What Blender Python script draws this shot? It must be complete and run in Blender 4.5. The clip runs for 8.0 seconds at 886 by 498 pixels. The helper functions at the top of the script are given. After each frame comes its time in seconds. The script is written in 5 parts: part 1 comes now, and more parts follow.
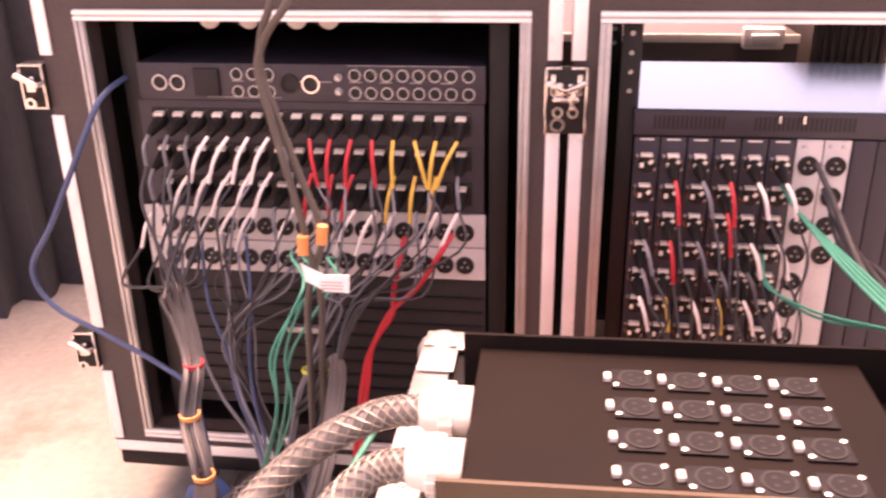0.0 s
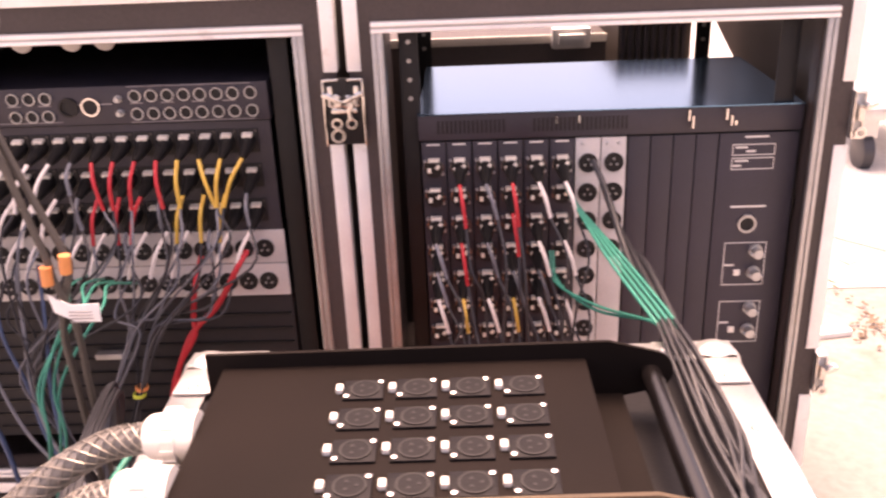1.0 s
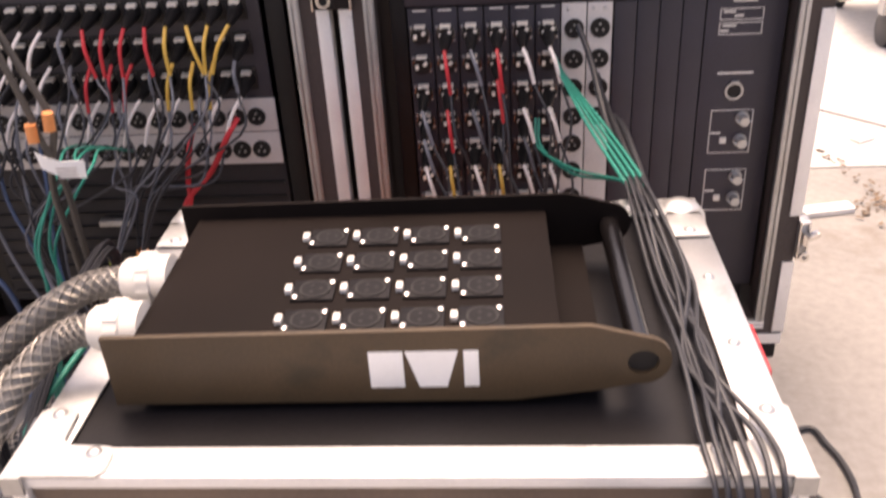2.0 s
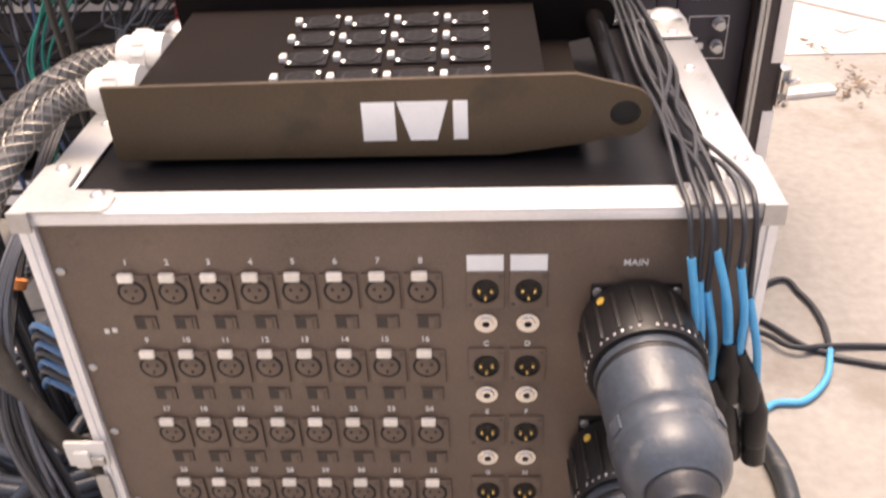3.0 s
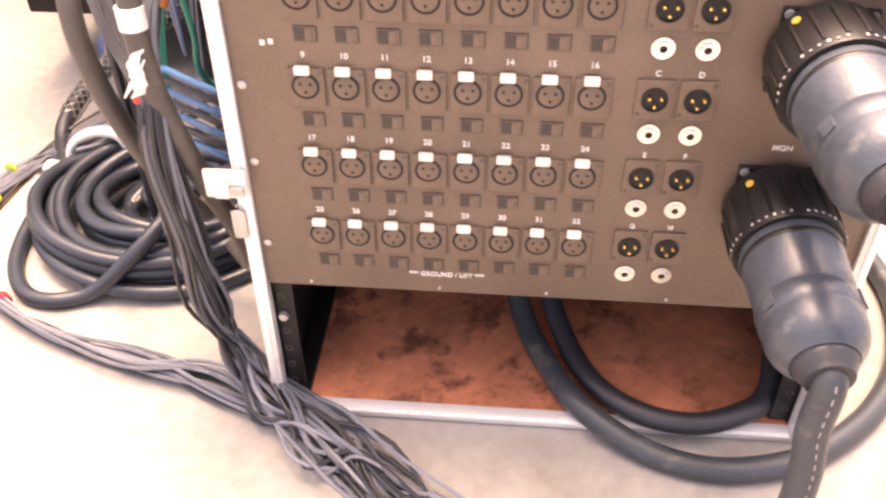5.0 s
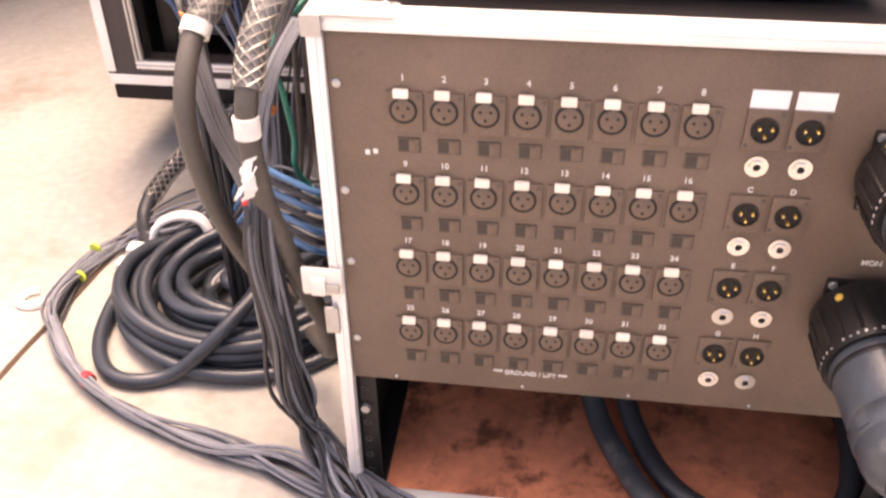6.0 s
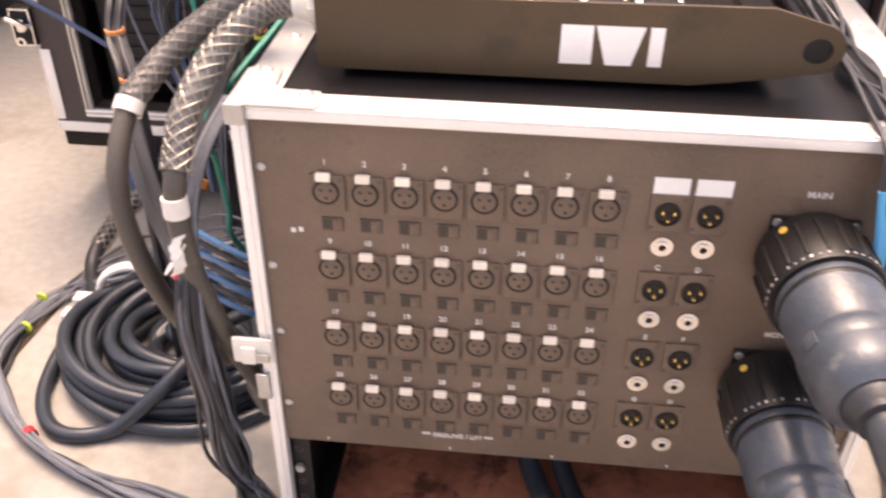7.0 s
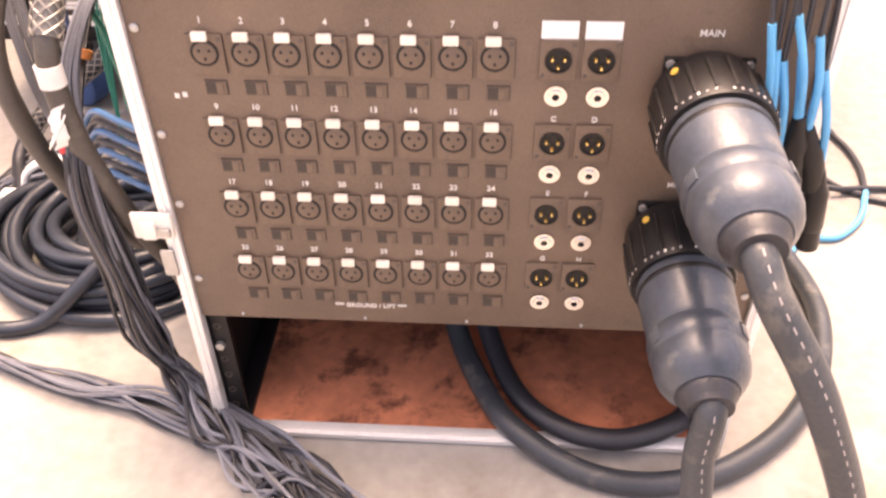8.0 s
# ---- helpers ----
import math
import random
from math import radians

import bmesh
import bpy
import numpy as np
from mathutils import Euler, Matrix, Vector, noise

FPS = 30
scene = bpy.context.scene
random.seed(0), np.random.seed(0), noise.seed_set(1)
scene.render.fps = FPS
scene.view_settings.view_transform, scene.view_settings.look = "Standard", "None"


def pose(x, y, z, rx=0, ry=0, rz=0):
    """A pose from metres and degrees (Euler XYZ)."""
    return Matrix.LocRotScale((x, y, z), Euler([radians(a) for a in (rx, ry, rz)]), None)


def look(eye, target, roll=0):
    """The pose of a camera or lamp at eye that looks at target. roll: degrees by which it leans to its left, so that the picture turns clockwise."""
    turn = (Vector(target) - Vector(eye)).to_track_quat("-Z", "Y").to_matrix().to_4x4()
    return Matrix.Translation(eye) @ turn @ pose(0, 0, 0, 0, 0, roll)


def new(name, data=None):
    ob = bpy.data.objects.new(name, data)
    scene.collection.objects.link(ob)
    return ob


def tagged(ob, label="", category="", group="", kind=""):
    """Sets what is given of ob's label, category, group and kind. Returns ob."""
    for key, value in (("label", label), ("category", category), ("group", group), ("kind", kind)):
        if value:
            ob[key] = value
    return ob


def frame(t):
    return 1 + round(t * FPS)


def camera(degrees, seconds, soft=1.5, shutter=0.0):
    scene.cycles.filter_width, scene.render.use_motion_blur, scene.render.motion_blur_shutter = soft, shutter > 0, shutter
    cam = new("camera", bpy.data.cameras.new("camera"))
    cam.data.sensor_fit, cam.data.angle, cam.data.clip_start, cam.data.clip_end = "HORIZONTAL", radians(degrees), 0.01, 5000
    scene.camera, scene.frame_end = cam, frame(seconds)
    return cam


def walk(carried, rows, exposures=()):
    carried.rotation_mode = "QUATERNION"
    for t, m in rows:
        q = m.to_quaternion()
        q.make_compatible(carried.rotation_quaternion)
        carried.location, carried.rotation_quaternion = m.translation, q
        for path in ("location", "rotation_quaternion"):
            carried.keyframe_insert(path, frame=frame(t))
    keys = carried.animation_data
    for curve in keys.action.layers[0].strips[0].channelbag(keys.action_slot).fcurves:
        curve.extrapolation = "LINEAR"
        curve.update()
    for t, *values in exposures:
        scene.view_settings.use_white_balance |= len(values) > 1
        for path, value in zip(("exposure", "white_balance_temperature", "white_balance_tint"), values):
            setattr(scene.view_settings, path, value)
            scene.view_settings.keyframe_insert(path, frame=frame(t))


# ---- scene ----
cam = camera(52.7, 8.0, soft=2.4, shutter=0.35)
PATH = [
    (0, (-0.13, -0.385, 0.905), (-0.384, 1.435, 0.117), -1.0),
    (0.5, (-0.056, -0.391, 0.914), (-0.23, 1.447, 0.147), -1.5),
    (1, (0.016, -0.374, 0.912), (-0.052, 1.463, 0.123), -2.4),
    (1.2, (0.032, -0.375, 0.909), (-0.011, 1.464, 0.125), -2.3),
    (2.3, (0.076, -0.442, 0.866), (-0.086, 1.255, -0.179), -3.8),
    (2.5, (0.077, -0.469, 0.827), (-0.053, 1.246, -0.194), -4.7),
    (3, (0.066, -0.497, 0.797), (-0.041, 1.16, -0.318), -2.6),
    (3.5, (0.066, -0.516, 0.75), (-0.067, 1.073, -0.457), -2.5),
    (4, (0.058, -0.51, 0.707), (-0.081, 0.945, -0.658), -0.6),
    (4.2, (0.035, -0.523, 0.687), (-0.065, 0.946, -0.667), 0.5),
    (5.3, (-0.054, -0.561, 0.685), (-0.219, 0.982, -0.577), -1.3),
    (5.5, (-0.061, -0.561, 0.694), (-0.274, 0.992, -0.548), -1.8),
    (6, (-0.082, -0.564, 0.718), (-0.3, 1.047, -0.447), -0.5),
    (6.5, (-0.082, -0.566, 0.743), (-0.302, 1.079, -0.373), -0.7),
    (7, (-0.046, -0.556, 0.769), (-0.202, 1.084, -0.365), 0.7),
    (7.5, (-0.003, -0.555, 0.762), (-0.069, 1.011, -0.48), 1.2),
    (8, (0.022, -0.558, 0.733), (-0.092, 0.955, -0.569), -1.0),
]
EXPOSURES = [(0, 2.25, 9700, 56), (0.5, 2.15, 9200, 48), (1, 1.95, 8800, 40), (2.5, 1.2, 7400, 18), (3, 1.4, 7500, 18), (3.5, 1.9, 8500, 28), (4, 2.2, 8700, 29), (5.5, 2.56, 8600, 28), (6, 2.1, 8300, 27), (6.5, 1.78, 8200, 26), (7, 1.72, 7800, 22), (7.5, 1.83, 7900, 23), (8, 2.25, 8600, 28)]
walk(cam, [(t, look(eye, target, roll)) for t, eye, target, roll in PATH], EXPOSURES)

# ---- light ----
world = bpy.data.worlds.new("sky")
scene.world = world
world.use_nodes = True
wn = world.node_tree.nodes
sky = wn.new("ShaderNodeTexSky")
sky.sky_type = "NISHITA"
sky.sun_disc = False
sky.sun_elevation = radians(75)
sky.sun_rotation = radians(-9)
sky.dust_density = 7.0
sky.ozone_density = 0.4
sky.air_density = 0.8
world.node_tree.links.new(sky.outputs[0], wn["Background"].inputs[0])
wn["Background"].inputs[1].default_value = 0.15
sun = new("sun", bpy.data.lights.new("sun", "SUN"))
sun.data.energy = 0.45
sun.data.angle = radians(32)
sun.data.color = (1.0, 0.96, 0.91)
sun.matrix_world = look((-0.25, 0.9, 3.5), (0, 0, 0))


# ---- materials ----
def material(name, colour, rough=0.5, metal=0.0, vary=0.25, big=6.0, fine=120.0, bump=0.15, spread=0.12, stain=None, stain_at=0.62, coat=0.0, random_tone=0.0, spec=0.5):
    m = bpy.data.materials.new(name)
    m.use_nodes = True
    n, l = m.node_tree.nodes, m.node_tree.links
    b = n["Principled BSDF"]
    b.inputs["Metallic"].default_value = metal
    b.inputs["Coat Weight"].default_value = coat
    b.inputs["Specular IOR Level"].default_value = spec
    b.inputs["Coat Roughness"].default_value = 0.2
    tc = n.new("ShaderNodeTexCoord")
    n1, n2 = n.new("ShaderNodeTexNoise"), n.new("ShaderNodeTexNoise")
    n1.inputs["Scale"].default_value, n1.inputs["Detail"].default_value = big, 5
    n2.inputs["Scale"].default_value, n2.inputs["Detail"].default_value = fine, 3
    l.new(tc.outputs["Object"], n1.inputs["Vector"])
    l.new(tc.outputs["Object"], n2.inputs["Vector"])
    mix = n.new("ShaderNodeMath")
    mix.operation = "MULTIPLY_ADD"
    l.new(n2.outputs["Fac"], mix.inputs[0])
    mix.inputs[1].default_value = 0.5
    l.new(n1.outputs["Fac"], mix.inputs[2])
    ramp = n.new("ShaderNodeMapRange")
    ramp.inputs["From Min"].default_value, ramp.inputs["From Max"].default_value = 0.45, 1.05
    ramp.inputs["To Min"].default_value, ramp.inputs["To Max"].default_value = 1 - vary, 1 + vary
    l.new(mix.outputs[0], ramp.inputs["Value"])
    tone = ramp.outputs[0]
    if random_tone:
        info = n.new("ShaderNodeObjectInfo")
        r2 = n.new("ShaderNodeMapRange")
        r2.inputs["To Min"].default_value, r2.inputs["To Max"].default_value = 1 - random_tone, 1 + random_tone
        l.new(info.outputs["Random"], r2.inputs["Value"])
        mm = n.new("ShaderNodeMath")
        mm.operation = "MULTIPLY"
        l.new(r2.outputs[0], mm.inputs[0])
        l.new(tone, mm.inputs[1])
        tone = mm.outputs[0]
    hue = n.new("ShaderNodeHueSaturation")
    hue.inputs["Color"].default_value = (*colour, 1)
    l.new(tone, hue.inputs["Value"])
    out = hue.outputs[0]
    if stain:
        n3 = n.new("ShaderNodeTexNoise")
        n3.inputs["Scale"].default_value, n3.inputs["Detail"].default_value = big * 1.7, 8
        n3.inputs["Roughness"].default_value = 0.65
        l.new(tc.outputs["Object"], n3.inputs["Vector"])
        r3 = n.new("ShaderNodeMapRange")
        r3.inputs["From Min"].default_value, r3.inputs["From Max"].default_value = stain_at, stain_at + 0.12
        l.new(n3.outputs["Fac"], r3.inputs["Value"])
        mc = n.new("ShaderNodeMix")
        mc.data_type = "RGBA"
        l.new(r3.outputs[0], mc.inputs[0])
        l.new(out, mc.inputs[6])
        mc.inputs[7].default_value = (*stain, 1)
        out = mc.outputs[2]
    l.new(out, b.inputs["Base Color"])
    rr = n.new("ShaderNodeMapRange")
    rr.inputs["To Min"].default_value, rr.inputs["To Max"].default_value = max(0.03, rough - spread), min(1, rough + spread)
    l.new(n1.outputs["Fac"], rr.inputs["Value"])
    l.new(rr.outputs[0], b.inputs["Roughness"])
    bp = n.new("ShaderNodeBump")
    bp.inputs["Strength"].default_value, bp.inputs["Distance"].default_value = bump, 0.002
    l.new(n2.outputs["Fac"], bp.inputs["Height"])
    l.new(bp.outputs[0], b.inputs["Normal"])
    return m


PANEL = material("powder_coated_steel", (0.150, 0.104, 0.074), 0.42, 0.0, 0.36, 9, 700, 0.12, stain=(0.088, 0.064, 0.047), stain_at=0.60)
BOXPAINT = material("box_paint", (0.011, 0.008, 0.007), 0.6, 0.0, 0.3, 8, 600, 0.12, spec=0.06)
# box paint again, browner and lighter for the ground light it reflects
CHEEKLIT = material("box_paint_lit", (0.074, 0.049, 0.026), 0.42, 0.0, 0.3, 7, 400, 0.12, spec=0.4, stain=(0.05, 0.036, 0.02), stain_at=0.58)
COILRUB = material("coil_cable_rubber", (0.028, 0.034, 0.045), 0.32, 0.0, 0.25, 14, 260, 0.15, random_tone=0.3)
SWITCHDARK = material("switch_slot", (0.050, 0.039, 0.031), 0.6, 0.0, 0.2, 30, 400, 0.1)
LAMINATE = material("case_laminate", (0.009, 0.008, 0.009), 0.42, 0.0, 0.3, 7, 260, 0.12, spec=0.2, stain=(0.016, 0.014, 0.013), stain_at=0.68)
# aluminium copy with dark reflections put into a greyer base
ALUSHADED = material("shaded_aluminium_profile", (0.52, 0.52, 0.52), 0.36, 0.72, 0.12, 14, 300, 0.08, stain=(0.36, 0.35, 0.34), stain_at=0.6)
TUBEBLACK = material("gloss_black_tube", (0.006, 0.005, 0.005), 0.16, 0.0, 0.2, 30, 300, 0.04)
FRAMEWOOD = material("case_frame_laminate", (0.055, 0.042, 0.039), 0.5, 0.0, 0.3, 5, 220, 0.25)
INSIDE = material("case_inside_black", (0.022, 0.019, 0.019), 0.7, 0.0, 0.3, 8, 150, 0.2)
ALU = material("aluminium_profile", (0.88, 0.87, 0.85), 0.4, 0.42, 0.08, 14, 300, 0.08, stain=(0.55, 0.53, 0.50), stain_at=0.61)
STEEL = material("zinc_plated_steel", (0.50, 0.50, 0.49), 0.42, 0.8, 0.15, 20, 200, 0.1)
CHROME = material("nickel", (0.75, 0.72, 0.68), 0.2, 1.0, 0.08, 30, 300, 0.03)
GOLD = material("gold_contact", (0.85, 0.6, 0.22), 0.3, 1.0, 0.05, 30, 300, 0.02)
BLACKPL = material("black_plastic", (0.013, 0.012, 0.012), 0.38, 0.0, 0.2, 30, 500, 0.1, spec=0.32)
SOCKETFACE = material("socket_face", (0.092, 0.074, 0.062), 0.5, 0.0, 0.2, 40, 500, 0.1)
# near-black; on flat discs and rings it paints the shade inside recesses
PIT = material("recess_shade_black", (0.006, 0.005, 0.005), 0.6, 0.0, 0.2, 30, 400, 0.1)
WHITEPL = material("white_plastic", (0.80, 0.76, 0.68), 0.4, 0.0, 0.08, 30, 300, 0.05)
LATCHTAB = material("steel_latch_tab", (0.86, 0.79, 0.68), 0.45, 0.1, 0.1, 30, 300, 0.05, random_tone=0.1)
PRINT = material("white_print", (0.75, 0.72, 0.66), 0.6, 0.0, 0.08, 60, 300, 0.0)
PAPER = material("white_label_paper", (0.93, 0.92, 0.88), 0.6, 0.0, 0.05, 20, 300, 0.05)
PRINTGREY = material("grey_print", (0.36, 0.33, 0.32), 0.6, 0.0, 0.1, 60, 300, 0.0)
RUBBER = material("black_cable_rubber", (0.026, 0.027, 0.032), 0.44, 0.0, 0.25, 14, 260, 0.2, random_tone=0.2)
GREYCABLE = material("grey_cable", (0.138, 0.147, 0.170), 0.42, 0.0, 0.2, 20, 260, 0.12, random_tone=0.35)
THICK = material("thick_cable", (0.040, 0.046, 0.053), 0.42, 0.0, 0.25, 14, 260, 0.2, stain=(0.12, 0.115, 0.105), stain_at=0.58)
SLEEVEGREY = material("grey_inner_sleeve", (0.18, 0.17, 0.155), 0.5, 0.0, 0.25, 14, 260, 0.2)
SNAKE = material("snake_cable_rubber", (0.078, 0.068, 0.058), 0.46, 0.0, 0.25, 14, 260, 0.2, stain=(0.13, 0.11, 0.09), stain_at=0.6)
PLUGGREY = material("grey_plug_shell", (0.052, 0.063, 0.079), 0.36, 0.0, 0.35, 18, 260, 0.2, stain=(0.15, 0.145, 0.135), stain_at=0.60, coat=0.25)
SLATE = material("slate_blue_cable", (0.05, 0.085, 0.17), 0.42, 0.0, 0.2, 20, 260, 0.1)
BLUE = material("blue_sleeve", (0.075, 0.40, 0.68), 0.45, 0.0, 0.15, 30, 260, 0.08)
BLUECABLE = material("blue_cable", (0.055, 0.17, 0.35), 0.33, 0.0, 0.15, 20, 260, 0.08)
GREEN = material("green_cable", (0.010, 0.235, 0.175), 0.42, 0.0, 0.15, 20, 260, 0.08)
RED = material("red_cable", (0.55, 0.03, 0.04), 0.42, 0.0, 0.15, 20, 260, 0.08)
YELLOW = material("yellow_boot", (0.66, 0.42, 0.08), 0.45, 0.0, 0.12, 20, 260, 0.06)
WHITEBOOT = material("white_boot", (0.82, 0.77, 0.73), 0.5, 0.0, 0.12, 20, 260, 0.06)
ORANGE = material("orange_tape", (0.80, 0.30, 0.10), 0.5, 0.0, 0.12, 20, 260, 0.06)
LIME = material("lime_tie", (0.55, 0.65, 0.08), 0.5, 0.0, 0.1, 20, 260, 0.05)
TAPE = material("white_tape", (0.78, 0.75, 0.70), 0.6, 0.0, 0.12, 40, 200, 0.2)
MESHWIRE = material("wire_mesh", (0.30, 0.28, 0.25), 0.4, 0.5, 0.15, 40, 200, 0.1)
GREYPLATE = material("light_grey_plate", (0.60, 0.57, 0.54), 0.5, 0.0, 0.12, 16, 300, 0.08)
# blue base colour paints in the sky that the dark lid reflects
AMPTOP = material("sky_tinted_metal_lid", (0.13, 0.29, 0.44), 0.16, 0.9, 0.08, 8, 400, 0.02, spread=0.04)
LIDBLACK = material("matt_black_socket", (0.009, 0.008, 0.009), 0.5, 0.0, 0.2, 30, 500, 0.1, spec=0.15)
CARD = material("dark_card_plate", (0.034, 0.030, 0.040), 0.45, 0.0, 0.2, 14, 300, 0.1)
WOOD = material("red_brown_plywood", (0.50, 0.175, 0.092), 0.6, 0.0, 0.5, 12, 70, 0.3, stain=(0.15, 0.05, 0.028), stain_at=0.52)
CASTERBLUE = material("blue_caster_tyre", (0.03, 0.09, 0.24), 0.5, 0.0, 0.2, 20, 200, 0.1)
CONCRETE = material("concrete", (0.300, 0.283, 0.259), 0.85, 0.0, 0.28, 2.4, 60, 0.3, stain=(0.235, 0.210, 0.182), stain_at=0.54)
LEAF = material("dry_leaf", (0.21, 0.15, 0.10), 0.9, 0.0, 0.4, 30, 200, 0.4)
# concrete with sunlight put into a paler base colour
SUNLITSLAB = material("sunlit_concrete", (0.56, 0.54, 0.51), 0.9, 0.0, 0.2, 1.8, 50, 0.3, stain=(0.44, 0.42, 0.38), stain_at=0.58)
RUST = material("dirty_joint", (0.075, 0.048, 0.032), 0.9, 0.0, 0.4, 30, 200, 0.4)
CARDBOARD = material("cardboard", (0.42, 0.27, 0.15), 0.8, 0.0, 0.2, 10, 100, 0.2)
DARKSHEET = material("dark_sheet", (0.05, 0.05, 0.055), 0.9, 0.0, 0.3, 3, 60, 0.3)


# ---- tools ----
def box(bm, x0, x1, y0, y1, z0, z1, bevel=0.0):
    r = bmesh.ops.create_cube(bm, size=1)
    for v in r["verts"]:
        v.co = Vector((x0 + (v.co.x + 0.5) * (x1 - x0), y0 + (v.co.y + 0.5) * (y1 - y0), z0 + (v.co.z + 0.5) * (z1 - z0)))
    if bevel:
        es = list({e for v in r["verts"] for e in v.link_edges})
        bmesh.ops.bevel(bm, geom=es, offset=bevel, segments=2, affect="EDGES", profile=0.6)
    return bm


def boxes(*specs, bevel=0.0):
    bm = bmesh.new()
    for s in specs:
        box(bm, *s, bevel=bevel)
    return bm


def lathe(rows, axis="-y", sides=24, at=(0, 0, 0), bm=None):
    """rows: (distance along the axis, radius); turned solid, closed at both ends."""
    bm = bm or bmesh.new()
    rings = []
    for d, r in rows:
        ring = []
        for i in range(sides):
            a = 2 * math.pi * i / sides
            u, v = r * math.cos(a), r * math.sin(a)
            p = {"-y": (u, -d, v), "z": (u, v, d), "x": (d, u, v), "-x": (-d, u, v)}[axis]
            ring.append(bm.verts.new(Vector(p) + Vector(at)))
        rings.append(ring)
    for a, b in zip(rings, rings[1:]):
        for i in range(sides):
            j = (i + 1) % sides
            bm.faces.new((a[i], a[j], b[j], b[i]))
    bm.faces.new(rings[0])
    bm.faces.new(rings[-1])
    bmesh.ops.recalc_face_normals(bm, faces=bm.faces)
    return bm


def ring(r_out, r_in, depth, sides=24, at=(0, 0, 0), axis="-y", bm=None):
    """A flat washer with thickness that stands proud by depth."""
    bm = bm or bmesh.new()
    loops = []
    for r, d in ((r_out, 0), (r_out, depth), (r_in, depth), (r_in, 0)):
        lp = []
        for i in range(sides):
            a = 2 * math.pi * i / sides
            u, v = r * math.cos(a), r * math.sin(a)
            p = (u, -d, v) if axis == "-y" else (u, v, d)
            lp.append(bm.verts.new(Vector(p) + Vector(at)))
        loops.append(lp)
    for k in range(4):
        a, b = loops[k], loops[(k + 1) % 4]
        for i in range(sides):
            j = (i + 1) % sides
            bm.faces.new((a[i], a[j], b[j], b[i]))
    bmesh.ops.recalc_face_normals(bm, faces=bm.faces)
    return bm


def smooth_path(points, steps=6):
    p = [Vector(q) for q in points]
    if len(p) < 3:
        return p
    p = [2 * p[0] - p[1]] + p + [2 * p[-1] - p[-2]]
    out = []
    for i in range(1, len(p) - 2):
        for s in range(steps):
            t = s / steps
            a, b, c, d = p[i - 1], p[i], p[i + 1], p[i + 2]
            out.append(0.5 * (2 * b + (c - a) * t + (2 * a - 5 * b + 4 * c - d) * t * t + (3 * b - a - 3 * c + d) * t ** 3))
    out.append(p[-2])
    return out


def frames_along(path):
    up = Vector((0.13, 0.21, 0.97))
    res = []
    for i, q in enumerate(path):
        d = (path[min(i + 1, len(path) - 1)] - path[max(i - 1, 0)]).normalized()
        u = up - d * up.dot(d)
        if u.length < 1e-4:
            u = Vector((1, 0, 0)) - d * d.x
        u.normalize()
        up = u
        res.append((q, u, d.cross(u)))
    return res


def tube(points, r, sides=8, steps=6, bm=None, r_end=None):
    path = smooth_path(points, steps)
    bm = bm or bmesh.new()
    rings = []
    fr = frames_along(path)
    for k, (q, u, v) in enumerate(fr):
        rr = r if r_end is None else r + (r_end - r) * k / (len(fr) - 1)
        rings.append([bm.verts.new(q + (u * math.cos(2 * math.pi * i / sides) + v * math.sin(2 * math.pi * i / sides)) * rr) for i in range(sides)])
    for a, b in zip(rings, rings[1:]):
        for i in range(sides):
            j = (i + 1) % sides
            bm.faces.new((a[i], a[j], b[j], b[i]))
    bm.faces.new(rings[0][::-1])
    bm.faces.new(rings[-1])
    return bm


def finish(bm, name, mat, smooth=True, angle=40):
    bmesh.ops.recalc_face_normals(bm, faces=bm.faces)
    me = bpy.data.meshes.new(name)
    if smooth:
        lim = radians(angle)
        for f in bm.faces:
            f.smooth = True
        for e in bm.edges:
            e.smooth = len(e.link_faces) == 2 and e.calc_face_angle(0) < lim
    bm.to_mesh(me)
    bm.free()
    me.materials.append(mat)
    return me


def thing(name, label, category, loc=(0, 0, 0), rz=0, group="", kind=""):
    ob = new(name)
    ob.empty_display_size = 0.02
    ob.matrix_world = pose(*loc, 0, 0, rz)
    return tagged(ob, label, category, group, kind)


def put(name, me, parent, loc=(0, 0, 0), label="", rot=None):
    ob = new(name, me)
    ob.parent = parent
    ob.location = loc
    if rot:
        ob.rotation_euler = [radians(a) for a in rot]
    if label:
        ob["label"] = label
    return ob


def part(name, bm, mat, parent, label="", loc=(0, 0, 0), smooth=True):
    return put(name, finish(bm, name, mat, smooth), parent, loc, label)


def solo(name, bm, mat, label, category, group="", kind="", loc=(0, 0, 0)):
    ob = new(name, finish(bm, name, mat))
    ob.location = loc
    return tagged(ob, label, category, group, kind)


def cord(name, points, r, mat, label, group="", sides=8, steps=6):
    return solo(name, tube(points, r, sides, steps), mat, label, "cable", group)


def lettering(text, size, mat, parent, loc, rot=(90, 0, 0), depth=0.0004, name="lettering", bold=0.0):
    cu = bpy.data.curves.new("text", "FONT")
    cu.body, cu.size, cu.extrude, cu.align_x, cu.align_y = text, size, depth, "CENTER", "CENTER"
    cu.offset = bold
    tmp = new("text", cu)
    me = bpy.data.meshes.new_from_object(tmp)
    bpy.data.objects.remove(tmp)
    me.materials.clear()
    me.materials.append(mat)
    return put(name, me, parent, loc, "", rot)


def disc_screw(parent, loc, r=0.004, mat=STEEL, name="screw", axis="-y"):
    bm = lathe([(0, r), (0.0012, r), (0.002, r * 0.6)], axis, 10)
    return part(name, bm, mat, parent, "", loc)


